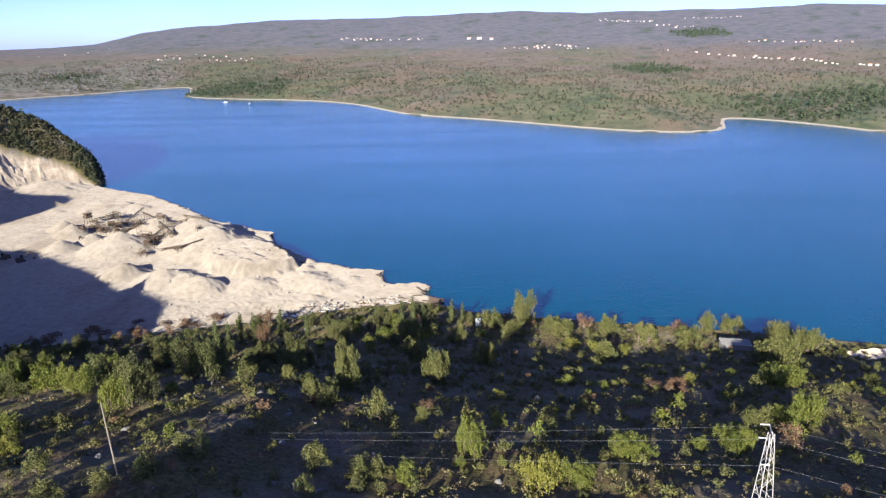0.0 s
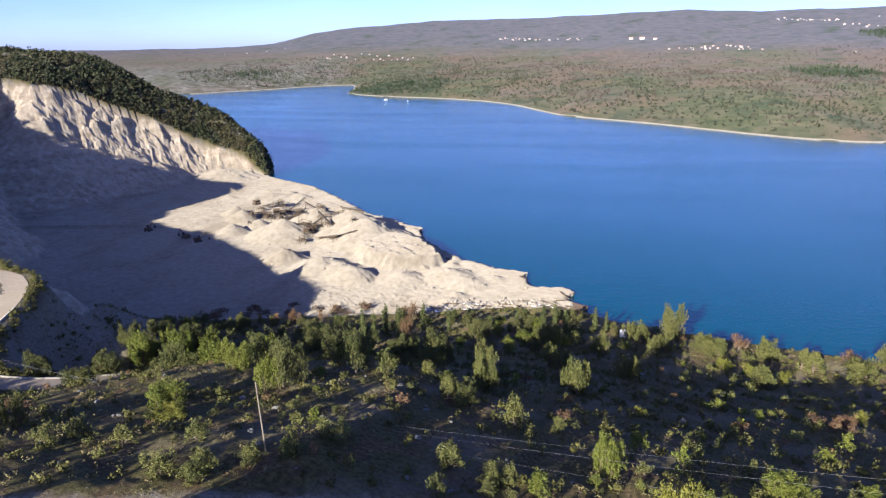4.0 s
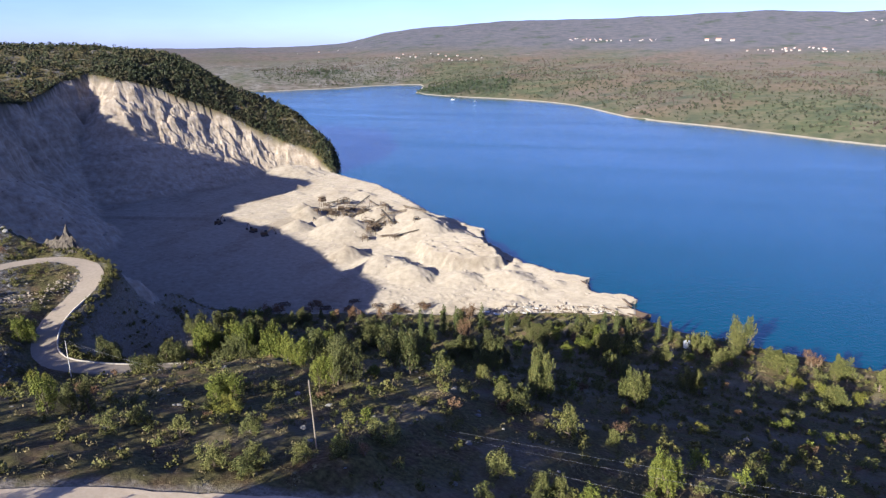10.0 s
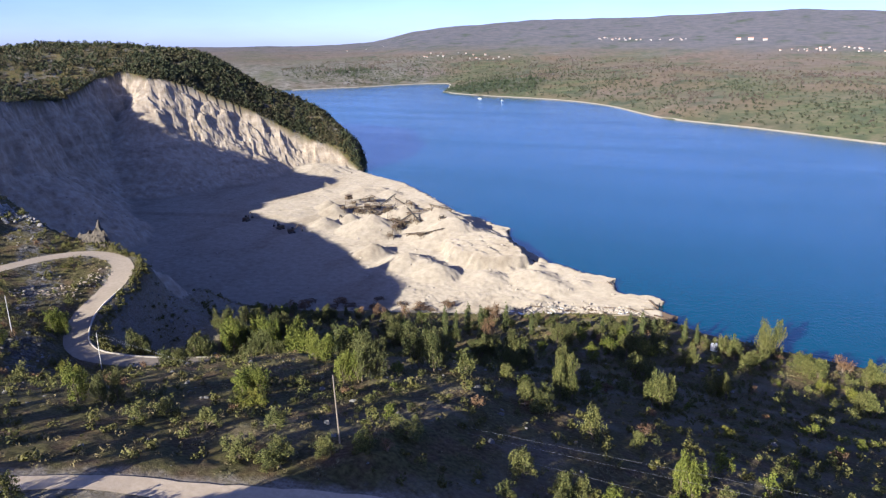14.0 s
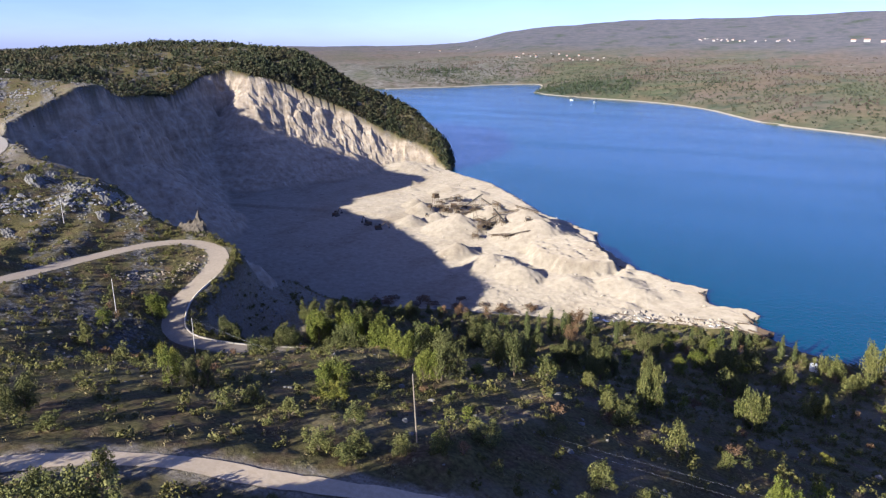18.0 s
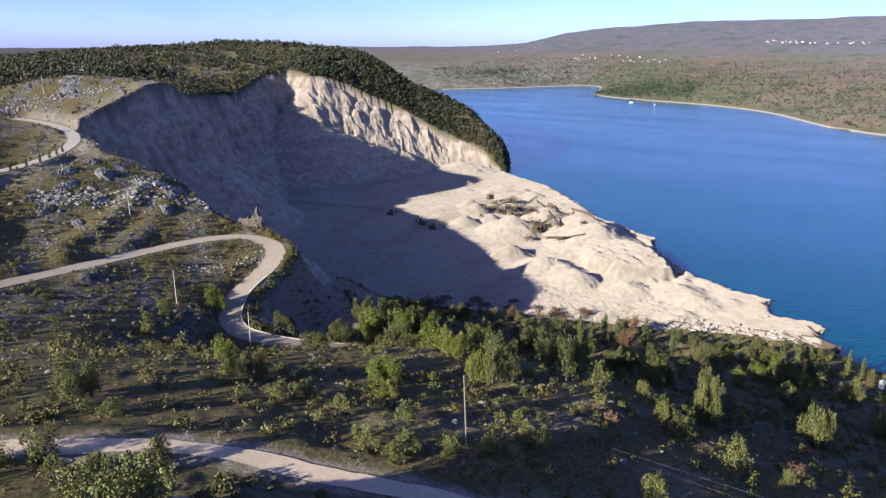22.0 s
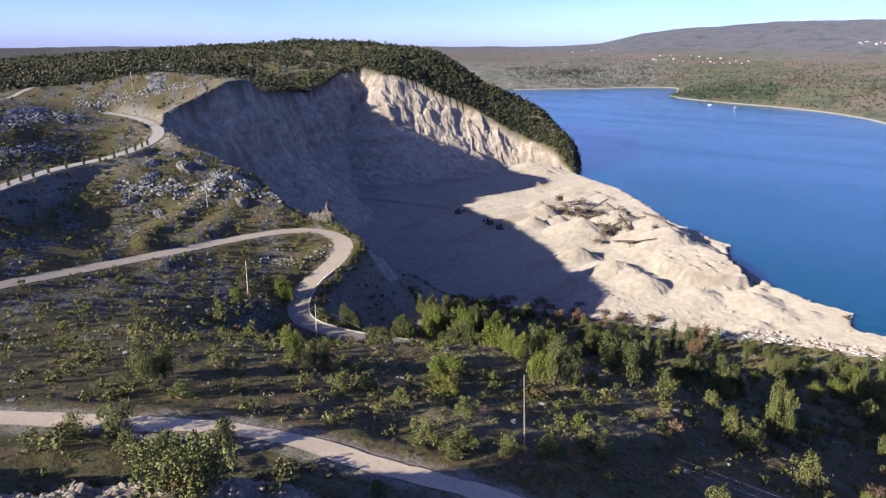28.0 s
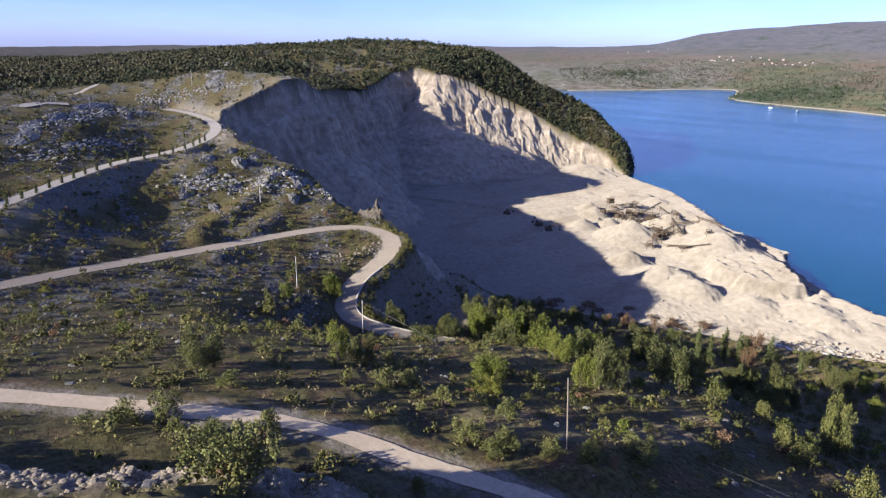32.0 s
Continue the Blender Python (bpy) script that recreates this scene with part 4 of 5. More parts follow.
def low_bush():
    l = [(rng.uniform(-0.4, 0.4), rng.uniform(-0.4, 0.4), rng.uniform(0.2, 0.45), rng.uniform(0.25, 0.42)) for _ in range(5)]
    return leaves(rng, l, 54, 0.12, 0.35)[:, :4]


def tuft():
    l = [(rng.uniform(-0.35, 0.35), rng.uniform(-0.35, 0.35), 0.12, 0.22) for _ in range(4)]
    return leaves(rng, l, 14, 0.12, 0.4)[:, (0, 2, 3)]


def far_tree(n=26, size=0.17):
    def make():
        l = [(rng.uniform(-0.25, 0.25), rng.uniform(-0.25, 0.25), rng.uniform(0.35, 0.8), rng.uniform(0.22, 0.36)) for _ in range(4)]
        return leaves(rng, l, n, size, 0.75)[:, (0, 2, 3)]
    return make


def free_ground(P, margin=3.6):
    z, m = survey(P)
    d = np.minimum(np.minimum(line_distance(P, PAVED), line_distance(P, NEAR_ROAD)), line_distance(P, UPPER))
    return z, (z > 0.8) & (d > margin) & ~inside(P, PIT) & ~inside(P, WATER_AREA)


Q = np.vstack([np.stack([rng.uniform(-285, -22, 2600), rng.uniform(16, 165, 2600)], 1), np.stack([rng.uniform(-60, 150, 1500), rng.uniform(66, 215, 1500)], 1)])
qz, qok = free_ground(Q, 4.0)
qok &= ~inside(Q, SPOIL) & (rng.uniform(0, 1, len(Q)) < 0.16 + 0.5 * waves(np.stack([(Q @ np.array([-0.75, 0.65])) * 0.4, Q @ np.array([0.65, 0.75])], 1), 30, 3, 33))
for (x, y), z in zip(Q[qok], qz[qok]):
    w = rng.uniform(1.0, 2.7)
    SURPLUS.setdefault("bush" if rng.uniform() < 0.55 else ("tree" if rng.uniform() < 0.75 else "shrub"), []).append((x, y, z, w, w * rng.uniform(0.6, 1.1)))
for c, mat, lab in (("tree", LEAF_DARK, "thicket of dark evergreen young trees below the road"), ("bush", LEAF_OLIVE, "thicket of grey-green bushes along the shore"), ("shrub", LEAF_RUST, "brown half-bare shrubs among the trees")):
    if c in SURPLUS:
        S = arr(SURPLUS[c])
        scatter("thicket", S[:, :2], S[:, 2], S[:, 3:].mean(1), thicket_plant, mat, lab, "thicket")
P = np.stack([rng.uniform(-320, 190, 21000), rng.uniform(18, 255, 21000)], 1)
z, ok = free_ground(P)
ok &= rng.uniform(0, 1, len(P)) < 0.42 + 0.85 * waves(np.stack([(P @ np.array([-0.75, 0.65])) * 0.45, P @ np.array([0.65, 0.75])], 1), 18, 3, 14)
v = smooth_line(PAVED[5:18], 1.0)[:, :2]
t_ = np.gradient(v, axis=0)
t_ /= np.linalg.norm(t_, axis=1)[:, None]
k_ = rng.randint(len(v), size=420)
V = v[k_] + np.stack([-t_[k_, 1], t_[k_, 0]], 1) * rng.uniform(3.4, 6.5, 420)[:, None]
vz, vm = survey(V)
P, z, ok = np.vstack([P, V]), np.r_[z, vz], np.r_[ok, np.ones(420, bool)]
scatter("scrub", P[ok], z[ok], rng.uniform(0.45, 1.25, ok.sum()) ** 2 + 0.35, low_bush, LEAF_SCRUB, "low grey-green scrub covering the stony slope", "scrub")
P = np.stack([rng.uniform(-300, 150, 32000), rng.uniform(18, 240, 32000)], 1)
z, ok = free_ground(P, 2.9)
ok &= rng.uniform(0, 1, len(P)) < 0.45 + 0.6 * waves(P, 24, 3, 15)
scatter("grass", P[ok], z[ok], rng.uniform(0.7, 1.7, ok.sum()), tuft, LEAF_DRY, "tufts of dry yellow-green grass and herbs", "grass")
# woods on the hill beyond the quarry and on the plateau
P = np.vstack([np.stack([rng.uniform(-1250, -235, 74000), rng.uniform(60, 1000, 74000)], 1), np.stack([rng.uniform(-450, -240, 9000), rng.uniform(460, 620, 9000)], 1)])
lip = smooth_line(RIM[11:], 0.5)[:, :2]
P = np.vstack([P, np.stack([rng.uniform(-680, -440, 9000), rng.uniform(90, 360, 9000)], 1), lip[rng.randint(len(lip), size=3200)] + rng.normal((3, 6), 5.0, (3200, 2))])
z, ok = free_ground(P, 5)
hill = line_distance(P, [(-700, 560), (-533, 543), (-407, 545), (-300, 552), (-262, 545)])
thick = np.clip(2.0 - hill / 100, 0.0, 1.3) + 1.0 * step01(np.hypot(P[:, 0], P[:, 1]), 470, 520) * step01(P[:, 1] * 0 - P[:, 0], 330, 460)
ok &= (rng.uniform(0, 1, len(P)) < thick * (0.62 + 1.1 * waves(P, 90, 3, 16))) | ((rng.uniform(0, 1, len(P)) < 0.17) & (P[:, 0] < -270))
on_lip = (np.arange(len(P)) >= len(P) - 3200) & free_ground(P, 5)[1]
ok = (ok & (line_distance(P, RIM) > 1.0)) | on_lip
olive = waves(P, 70, 3, 31) + rng.uniform(-0.6, 0.6, len(P)) + 0.6 * step01(-P[:, 0], 430, 560) * step01(440 - P[:, 1], 0, 120) > 0.15
for sub, mat, lab in ((ok & ~olive, WOOD_DARK, "dense dark evergreen maquis on the hill"), (ok & olive, WOOD_OLIVE, "brown-green oak scrub among the maquis on the hill")):
    scatter("wood", P[sub], z[sub] - 0.4, np.where(on_lip[sub], rng.uniform(1.4, 3.4, sub.sum()), np.where(thick[sub] > 0.3, rng.uniform(1.8, 4.6, sub.sum()), rng.uniform(0.8, 3.0, sub.sum()))), far_tree(20, 0.22), mat, lab, "wood")
# far shore woods
P = np.stack([rng.uniform(-1100, 1500, 60000), rng.uniform(500, 2300, 60000)], 1)
z, m = survey(P)
df = line_distance(P, FAR_SHORE)
ok = (z > 1) & (m["far"] > 0.5) & (P[:, 0] > -0.62 * P[:, 1]) & (P[:, 0] < 0.72 * P[:, 1]) & (df > 14) & ~inside(P, WATER_AREA) & (line_distance(P, SHORE) > 300)
ok &= rng.uniform(0, 1, len(P)) < np.clip(1.1 - df / 700, 0.12, 1) * (0.8 + 0.8 * waves(P, 160, 3, 17))
green = waves(P, 420, 3, 18) + rng.uniform(-0.25, 0.25, len(P)) + 0.6 - df / 500 > 0.0
for part_ok, mat, lab in ((ok & green, FAR_GREEN, "grey-green maquis along the far shore"), (ok & ~green, FAR_BROWN, "red-brown autumn oak wood along the far shore")):
    scatter("far_wood", P[part_ok], z[part_ok] - 0.5, rng.uniform(1.8, 4.4, part_ok.sum()), far_tree(12, 0.32), mat, lab, "wood")




def far_conifer():
    l = [(0, 0, 0.12 + 0.16 * k, 0.30 - 0.045 * k) for k in range(6)]
    return leaves(rng, l, 16, 0.2, 0.8)[:, (0, 2, 3)]


P = np.vstack([np.stack([rng.uniform(x - rx, x + rx, k), rng.uniform(y - ry, y + ry, k)], 1) for (x, y, rx, ry), k in zip(GROVES, (1500, 700, 900, 700, 300))])
z, m = survey(P)
ok = (z > 1.5) & ~inside(P, WATER_AREA) & (rng.uniform(0, 1, len(P)) < m["pines"] * (0.5 + 0.6 * waves(P, 70, 3, 34)))
scatter("far_conifers", P[ok], z[ok] - 0.5, rng.uniform(5, 10, ok.sum()), far_conifer, LEAF_PINE, "dark green conifers along the far shore", "wood")

# ---- stones and rocks ----
_t = (1 + 5 ** 0.5) / 2
ICO_V = arr([(-1, _t, 0), (1, _t, 0), (-1, -_t, 0), (1, -_t, 0), (0, -1, _t), (0, 1, _t), (0, -1, -_t), (0, 1, -_t), (_t, 0, -1), (_t, 0, 1), (-_t, 0, -1), (-_t, 0, 1)]) / 1.9
ICO_F = np.array([(0, 11, 5), (0, 5, 1), (0, 1, 7), (0, 7, 10), (0, 10, 11), (1, 5, 9), (5, 11, 4), (11, 10, 2), (10, 7, 6), (7, 1, 8), (3, 9, 4), (3, 4, 2), (3, 2, 6), (3, 6, 8), (3, 8, 9), (4, 9, 5), (2, 4, 11), (6, 2, 10), (8, 6, 7), (9, 8, 1)])


def stone():
    v = ICO_V * rng.uniform(0.65, 1.25, (12, 1)) * np.array([1, rng.uniform(0.6, 1.0), rng.uniform(0.4, 0.75)])
    return v[ICO_F] + np.array([0, 0, 0.12])


P = np.stack([rng.uniform(-420, 20, 44000), rng.uniform(10, 330, 44000)], 1)
z, ok = free_ground(P, 3.2)
ok &= rng.uniform(0, 1, len(P)) < 0.05 + 0.42 * survey(P)[1]["karst"] * step01(-P[:, 0], 40, 150)
scatter("field_stones", P[ok], z[ok], rng.uniform(0.1, 0.85, ok.sum()) ** 2.2 + 0.07 + 0.12 * step01(-P[ok][:, 0], 150, 300), stone, ROCK, "loose grey limestone rubble on the karst ground", "stones")
edge = smooth_line(RUBBLE_EDGE, 0.25)[:, :2]
P = edge[rng.randint(len(edge), size=3600)] + rng.normal(0, 1.5, (3600, 2))
z = survey(P)[0]
scatter("rubble_edge", P, z, rng.uniform(0.25, 0.68, 3600) ** 2.2, stone, RUBBLE, "tipped pale limestone rubble along a platform edge", "rubble")
P = np.stack([rng.uniform(-350, -10, 20000), rng.uniform(180, 520, 20000)], 1)
z, m = survey(P)
ok = (m["quarry"] > 0.5) & (z > 0.8) & (rng.uniform(0, 1, len(P)) < 0.05 + 0.25 * m["face"] + 0.3 * np.clip(1 - line_distance(P, NEARSIDE) / 14, 0, 1) + 0.35 * np.clip(1 - line_distance(P, SHORE) / 5, 0, 1))
scatter("quarry_rubble", P[ok], z[ok], rng.uniform(0.1, 0.9, ok.sum()) ** 2.2 + 0.14, stone, QUARRY_ROCK, "broken white limestone blocks on the quarry floor", "rubble")


for band, k, wide in (([(-309, 103), (-324, 131), (-353, 167)], 420, 3.2), ([(-279, 93), (-288, 110), (-299, 137)], 340, 2.8), ([(-386, 188), (-371, 208), (-347, 234)], 420, 3.2), ([(-206, 150), (-216, 138), (-225, 120)], 420, 4.0), ([(-196, 160), (-210, 164), (-222, 158)], 300, 3.0)):
    v = smooth_line(band, 0.5)[:, :2]
    P = v[rng.randint(len(v), size=k)] + rng.normal(0, wide, (k, 2))
    z, ok = free_ground(P, 3.4)
    scatter("rock_band", P[ok], z[ok], rng.uniform(0.3, 1.0, ok.sum()) ** 1.8, stone, PALE_ROCK, "band of broken pale grey limestone in the grass", "rocks")
inner = smooth_line([(-155, 150), (-152, 141), (-153, 132), (-160, 124)], 0.5)[:, :2]
P = inner[rng.randint(len(inner), size=240)] + rng.normal((-1.5, 0), 1.5, (240, 2))
scatter("bank_rubble", P, survey(P)[0], rng.uniform(0.2, 0.75, 240) ** 2.0, stone, RUBBLE, "pale tipped rubble on the inside of the road bend", "rubble")
heap = smooth_line([(-56, 254), (-40, 262), (-26, 266), (-12, 270)], 0.5)[:, :2]
P = heap[rng.randint(len(heap), size=260)] + rng.normal(0, 2.6, (260, 2))
scatter("rubble_heap", P, survey(P)[0], rng.uniform(0.3, 0.95, 260) ** 1.6, stone, QUARRY_ROCK, "tumbled white limestone blocks at the quarry's shore end", "rubble")


def make_crag(x, y, w, h, seed, label, spire=0.0, flat=1.0, turn=0.0, material=None):
    """A weathered limestone ledge: one broken sheet of stepped, cracked rock sunk into the ground."""
    n = 26
    off = Vector((seed * 3.1, seed * 1.7, 0))
    bm = bmesh.new()
    grid = []
    zs = {}
    for j in range(n + 1):
        row = []
        for i in range(n + 1):
            u, v = 2 * i / n - 1, 2 * j / n - 1
            p = Vector((u * 2.2, v * 2.2, 0)) + off
            u2, v2 = u + 0.10 * noise.noise(p * 2.7), v + 0.10 * noise.noise(p * 2.7 + Vector((9, 4, 2)))
            r = math.hypot(u2, v2 * 1.15) + 0.35 * noise.noise(p * 0.8)
            body = max(0.0, 1 - r) ** (0.55 + 1.1 * spire)
            rough = 0.5 + 0.55 * abs(noise.noise(p * 1.4)) + 0.5 * noise.noise(p * 2.9)
            z = h * body * (spire + (1 - spire) * max(0.0, rough))
            stepz = 0.16 * h if spire < 0.5 else 0.09 * h
            z = stepz * (math.floor(z / stepz) + min(1.0, ((z / stepz) % 1.0) * 2.2) * 0.9)
            z += 0.09 * h * noise.noise(p * 6.5) - (0.5 if r > 0.92 else 0.0)
            row.append(bm.verts.new((u2 * w * 0.5, v2 * w * 0.5, z)))
        grid.append(row)
    for j in range(n):
        for i in range(n):
            bm.faces.new((grid[j][i], grid[j][i + 1], grid[j + 1][i + 1], grid[j + 1][i]))
    turned = Matrix.Rotation(radians(turn), 3, "Z")
    for q in bm.verts:
        q.co = turned @ Vector((q.co.x, q.co.y * flat, q.co.z))
    P4 = np.array([(x + q.co.x, y + q.co.y) for q in bm.verts])
    g = survey(P4)[0]
    z0 = height(x, y)
    for q, gz in zip(bm.verts, g):
        q.co.z += (gz - z0) * (1 - 0.6 * spire)
    ob = part("rock_outcrop", bm, material or ROCK)
    ob.location = (x, y, z0 - 0.15)
    return tagged(ob, label, "rock", "rock outcrops")


make_crag(-173, 166, 16, 11, 3, "tall jagged grey-brown limestone pinnacle beside the bend", 0.48, 0.75, 20, CRAG)
make_crag(-163, 168, 8, 3.0, 4, "low rough limestone outcrop at the quarry edge", 0, 0.7, 10, CRAG)
make_crag(-181, 165, 8, 3.0, 5, "low rough limestone outcrop at the quarry edge", 0.3, 0.7, 30, CRAG)
for k, (x, y, w) in enumerate([(-214, 152, 9), (-206, 158, 8), (-223, 158, 10), (-232, 150, 9), (-216, 138, 7), (-228, 134, 8), (-240, 142, 8), (-196, 148, 6), (-236, 160, 8), (-205, 122, 6), (-218, 120, 6), (-246, 156, 7)]):
    make_crag(x, y, w * 1.5, 1.0 + 0.4 * (k % 4), 10 + k, "grey weathered limestone outcrop in scrub", 0, 0.5, 139 + 9 * (k % 5) - 18)
for k, (x, y) in enumerate([(-330, 130), (-345, 140), (-322, 120), (-350, 172), (-372, 228), (-360, 222), (-390, 235), (-405, 250), (-425, 262), (-300, 100), (-290, 112), (-338, 158), (-312, 108), (-352, 152)]):
    make_crag(x, y, 16 + 3 * (k % 5), 0.8 + 0.3 * (k % 3), 40 + k, "grey weathered limestone outcrop on the plateau", 0, 0.35, 139 + 8 * (k % 4) - 12)
for k, (x, y, w, h) in enumerate([(-118, 232, 6, 2.6), (-136, 222, 5, 2.2), (-60, 255, 5, 2.0), (-44, 262, 5, 1.8), (-150, 200, 6, 3)]):
    make_crag(x, y, w, h, 60 + k, "pale rock heap at the quarry entrance", 0.3)

# ---- poles, tower and wires ----


def make_pole(x, y, h, material, label, lean=(0, 0), arm=True):
    base = new("utility_pole")
    bm = bmesh.new()
    limb(bm, (0, 0, -0.8), (0, 0, h), 0.115, 0.075, 8)
    part("shaft", bm, material, base)
    if arm:
        bm = bmesh.new()
        block(bm, (0, 0, h - 0.5), (1.5, 0.1, 0.12), 0.7)
        part("crossarm", bm, material, base)
        for k in (-0.6, 0, 0.6):
            bm = bmesh.new()
            limb(bm, (k * math.cos(0.7), k * math.sin(0.7), h - 0.44), (k * math.cos(0.7), k * math.sin(0.7), h - 0.2), 0.05, 0.03)
            part("insulator", bm, DARK_STEEL, base, "dark insulator")
    base.matrix_basis = pose(x, y, height(x, y), lean[0], lean[1], 0)
    return tagged(base, label, "utility pole", "poles of the power line")


make_pole(-35.8, 65.3, 9, TIMBER, "weathered wooden utility pole standing in scrub", (0, -3), False)
make_pole(-124.5, 114, 9, POLE_WHITE, "pale concrete utility pole at the road bend", (0, 0), False)
make_pole(-145.6, 109.7, 9, POLE_WHITE, "pale concrete utility pole above the hairpin", (0, 0), False)
make_pole(-199, 136, 9, POLE_WHITE, "pale concrete utility pole on the stony terrace", (0, 0), False)
make_pole(-374, 214, 9.5, POLE_WHITE, "pale concrete utility pole on the plateau", (0, 0), False)
TOWER = (34.0, 59.5)
tz = height(*TOWER)
TOWER_TOP = 66.3
tower = new("lattice_tower")
th = TOWER_TOP - tz
levels = 9


def tower_half(u):
    return 0.95 - 0.72 * u


for sx, sy in ((-1, -1), (1, -1), (1, 1), (-1, 1)):
    bm = bmesh.new()
    limb(bm, (sx * tower_half(0), sy * tower_half(0), -0.4), (sx * tower_half(1), sy * tower_half(1), th), 0.062, 0.048, 5)
    part("leg", bm, GALV, tower)
for k in range(levels):
    for side in range(4):
        u0, u1 = k / levels, (k + 1) / levels
        c = [(-1, -1), (1, -1), (1, 1), (-1, 1)]
        a, b = c[side], c[(side + 1) % 4]
        if k % 2:
            a, b = b, a
        bm = bmesh.new()
        limb(bm, (a[0] * tower_half(u0), a[1] * tower_half(u0), th * u0), (b[0] * tower_half(u1), b[1] * tower_half(u1), th * u1), 0.035, 0.035, 4)
        part("brace", bm, GALV, tower)
ARMS = []
line_dir = Vector((-160, 55, 0)).normalized()
across = Vector((-line_dir.y, line_dir.x, 0))
for k, (dz, side) in enumerate(((0.0, -1), (1.6, -1), (2.9, 1))):
    bm = bmesh.new()
    tip = across * (1.5 * side)
    limb(bm, (0, 0, th - dz), (tip.x, tip.y, th - dz + 0.1), 0.06, 0.035, 4)
    arm_ob = part("arm", bm, GALV, tower)
    bm = bmesh.new()
    limb(bm, (tip.x, tip.y, th - dz + 0.1), (tip.x + line_dir.x * 0.9, tip.y + line_dir.y * 0.9, th - dz), 0.06, 0.06, 6)
    part("insulator", bm, WHITE_PAINT, arm_ob, "pale insulator string")
    ARMS.append((TOWER[0] + tip.x, TOWER[1] + tip.y, TOWER_TOP - dz))
tower.location = (*TOWER, tz)
tagged(tower, "narrow galvanised steel lattice tower with three arms", "pylon")


def make_wire(a, b, sag):
    a, b = Vector(a), Vector(b)
    bm = bmesh.new()
    pts = [a.lerp(b, u) - Vector((0, 0, sag * 4 * u * (1 - u))) for u in np.linspace(0, 1, 26)]
    side = (b - a).cross(Vector((0, 0, 1))).normalized() * 0.008
    up = Vector((0, 0, 0.008))
    rings = [[bm.verts.new(p + o) for o in (side, up, -side, -up)] for p in pts]
    for p, q in zip(rings, rings[1:]):
        for i in range(4):
            bm.faces.new((p[i], p[(i + 1) % 4], q[(i + 1) % 4], q[i]))
    bm.faces.new(rings[0][::-1])
    bm.faces.new(rings[-1])
    return tagged(part("power_line", bm, WIRE), "thin grey overhead power line wire", "power line", "overhead wires")


bz = height(-124.5, 114) + 8.7
for k, p in enumerate(ARMS):
    make_wire(p, (-124.5 + 0.5 * (k - 1), 114 + 0.5 * (k - 1), bz), 2.2)
    make_wire(p, (235 + k, -35, p[2] - 4), 3.0)
# ---- quarry plant ----


def make_conveyor(x, y, turn, length, rise):
    base = new("conveyor")
    dx, dz = length, rise
    for s in (-0.6, 0.6):
        bm = bmesh.new()
        for zz in (0.0, 0.8):
            limb(bm, (0, s, 0.8 + zz), (dx, s, 0.8 + zz + dz), 0.1, 0.1, 4)
        n = int(length / 1.6)
        for k in range(n):
            u0, u1 = k / n, (k + 1) / n
            limb(bm, (dx * u0, s, 0.8 + dz * u0), (dx * u1, s, 1.6 + dz * u1), 0.06, 0.06, 4)
        part("truss", bm, RUST, base)
    bm = bmesh.new()
    v = [bm.verts.new(p) for p in ((-0.4, -0.5, 1.7), (-0.4, 0.5, 1.7), (dx + 0.4, 0.5, 1.7 + dz), (dx + 0.4, -0.5, 1.7 + dz))]
    w = [bm.verts.new(p.co - Vector((0, 0, 0.15))) for p in v]
    bm.faces.new(v[::-1])
    bm.faces.new(w)
    for k in range(4):
        bm.faces.new((v[k], v[(k + 1) % 4], w[(k + 1) % 4], w[k]))
    part("belt", bm, RUBBER, base)
    for u in (0.08, 0.55, 0.92):
        for s in (-0.9, 0.9):
            bm = bmesh.new()
            limb(bm, (dx * u, s * 1.2, -0.8), (dx * u, s * 0.65, 0.9 + dz * u), 0.11, 0.09, 4)
            part("leg", bm, RUST, base)
    base.matrix_basis = pose(x, y, height(x, y), 0, 0, turn)
    return tagged(base, "rusty inclined conveyor belt on a steel truss", "conveyor", "quarry conveyors")


def make_crusher(x, y, turn, s):
    base = new("stone_crusher")
    for px_, py_ in ((-2, -1.6), (2, -1.6), (2, 1.6), (-2, 1.6)):
        bm = bmesh.new()
        limb(bm, (px_, py_, -0.6), (px_ * 0.8, py_ * 0.8, 4.2), 0.18, 0.16, 5)
        part("leg", bm, RUST, base)
    bm = bmesh.new()
    block(bm, (0, 0, 4.8), (4.6, 3.6, 1.6))
    part("body", bm, RUST, base)
    bm = bmesh.new()
    block(bm, (0, 0, 6.3), (3.0, 2.4, 1.5), 0, 1.6)
    part("hopper", bm, RUST, base)
    bm = bmesh.new()
    block(bm, (0, 2.1, 3.9), (5, 0.8, 0.1))
    part("walkway", bm, DARK_STEEL, base)
    for k in range(5):
        bm = bmesh.new()
        limb(bm, (-2.4 + 1.2 * k, 2.5, 3.9), (-2.4 + 1.2 * k, 2.5, 5.0), 0.05, 0.05, 4)
        part("rail_post", bm, RUST, base)
    base.matrix_basis = pose(x, y, height(x, y), 0, 0, turn) @ Matrix.Diagonal((s, s, s, 1))
    return tagged(base, "rusty stone crusher tower on steel legs", "crusher", "quarry crushers")


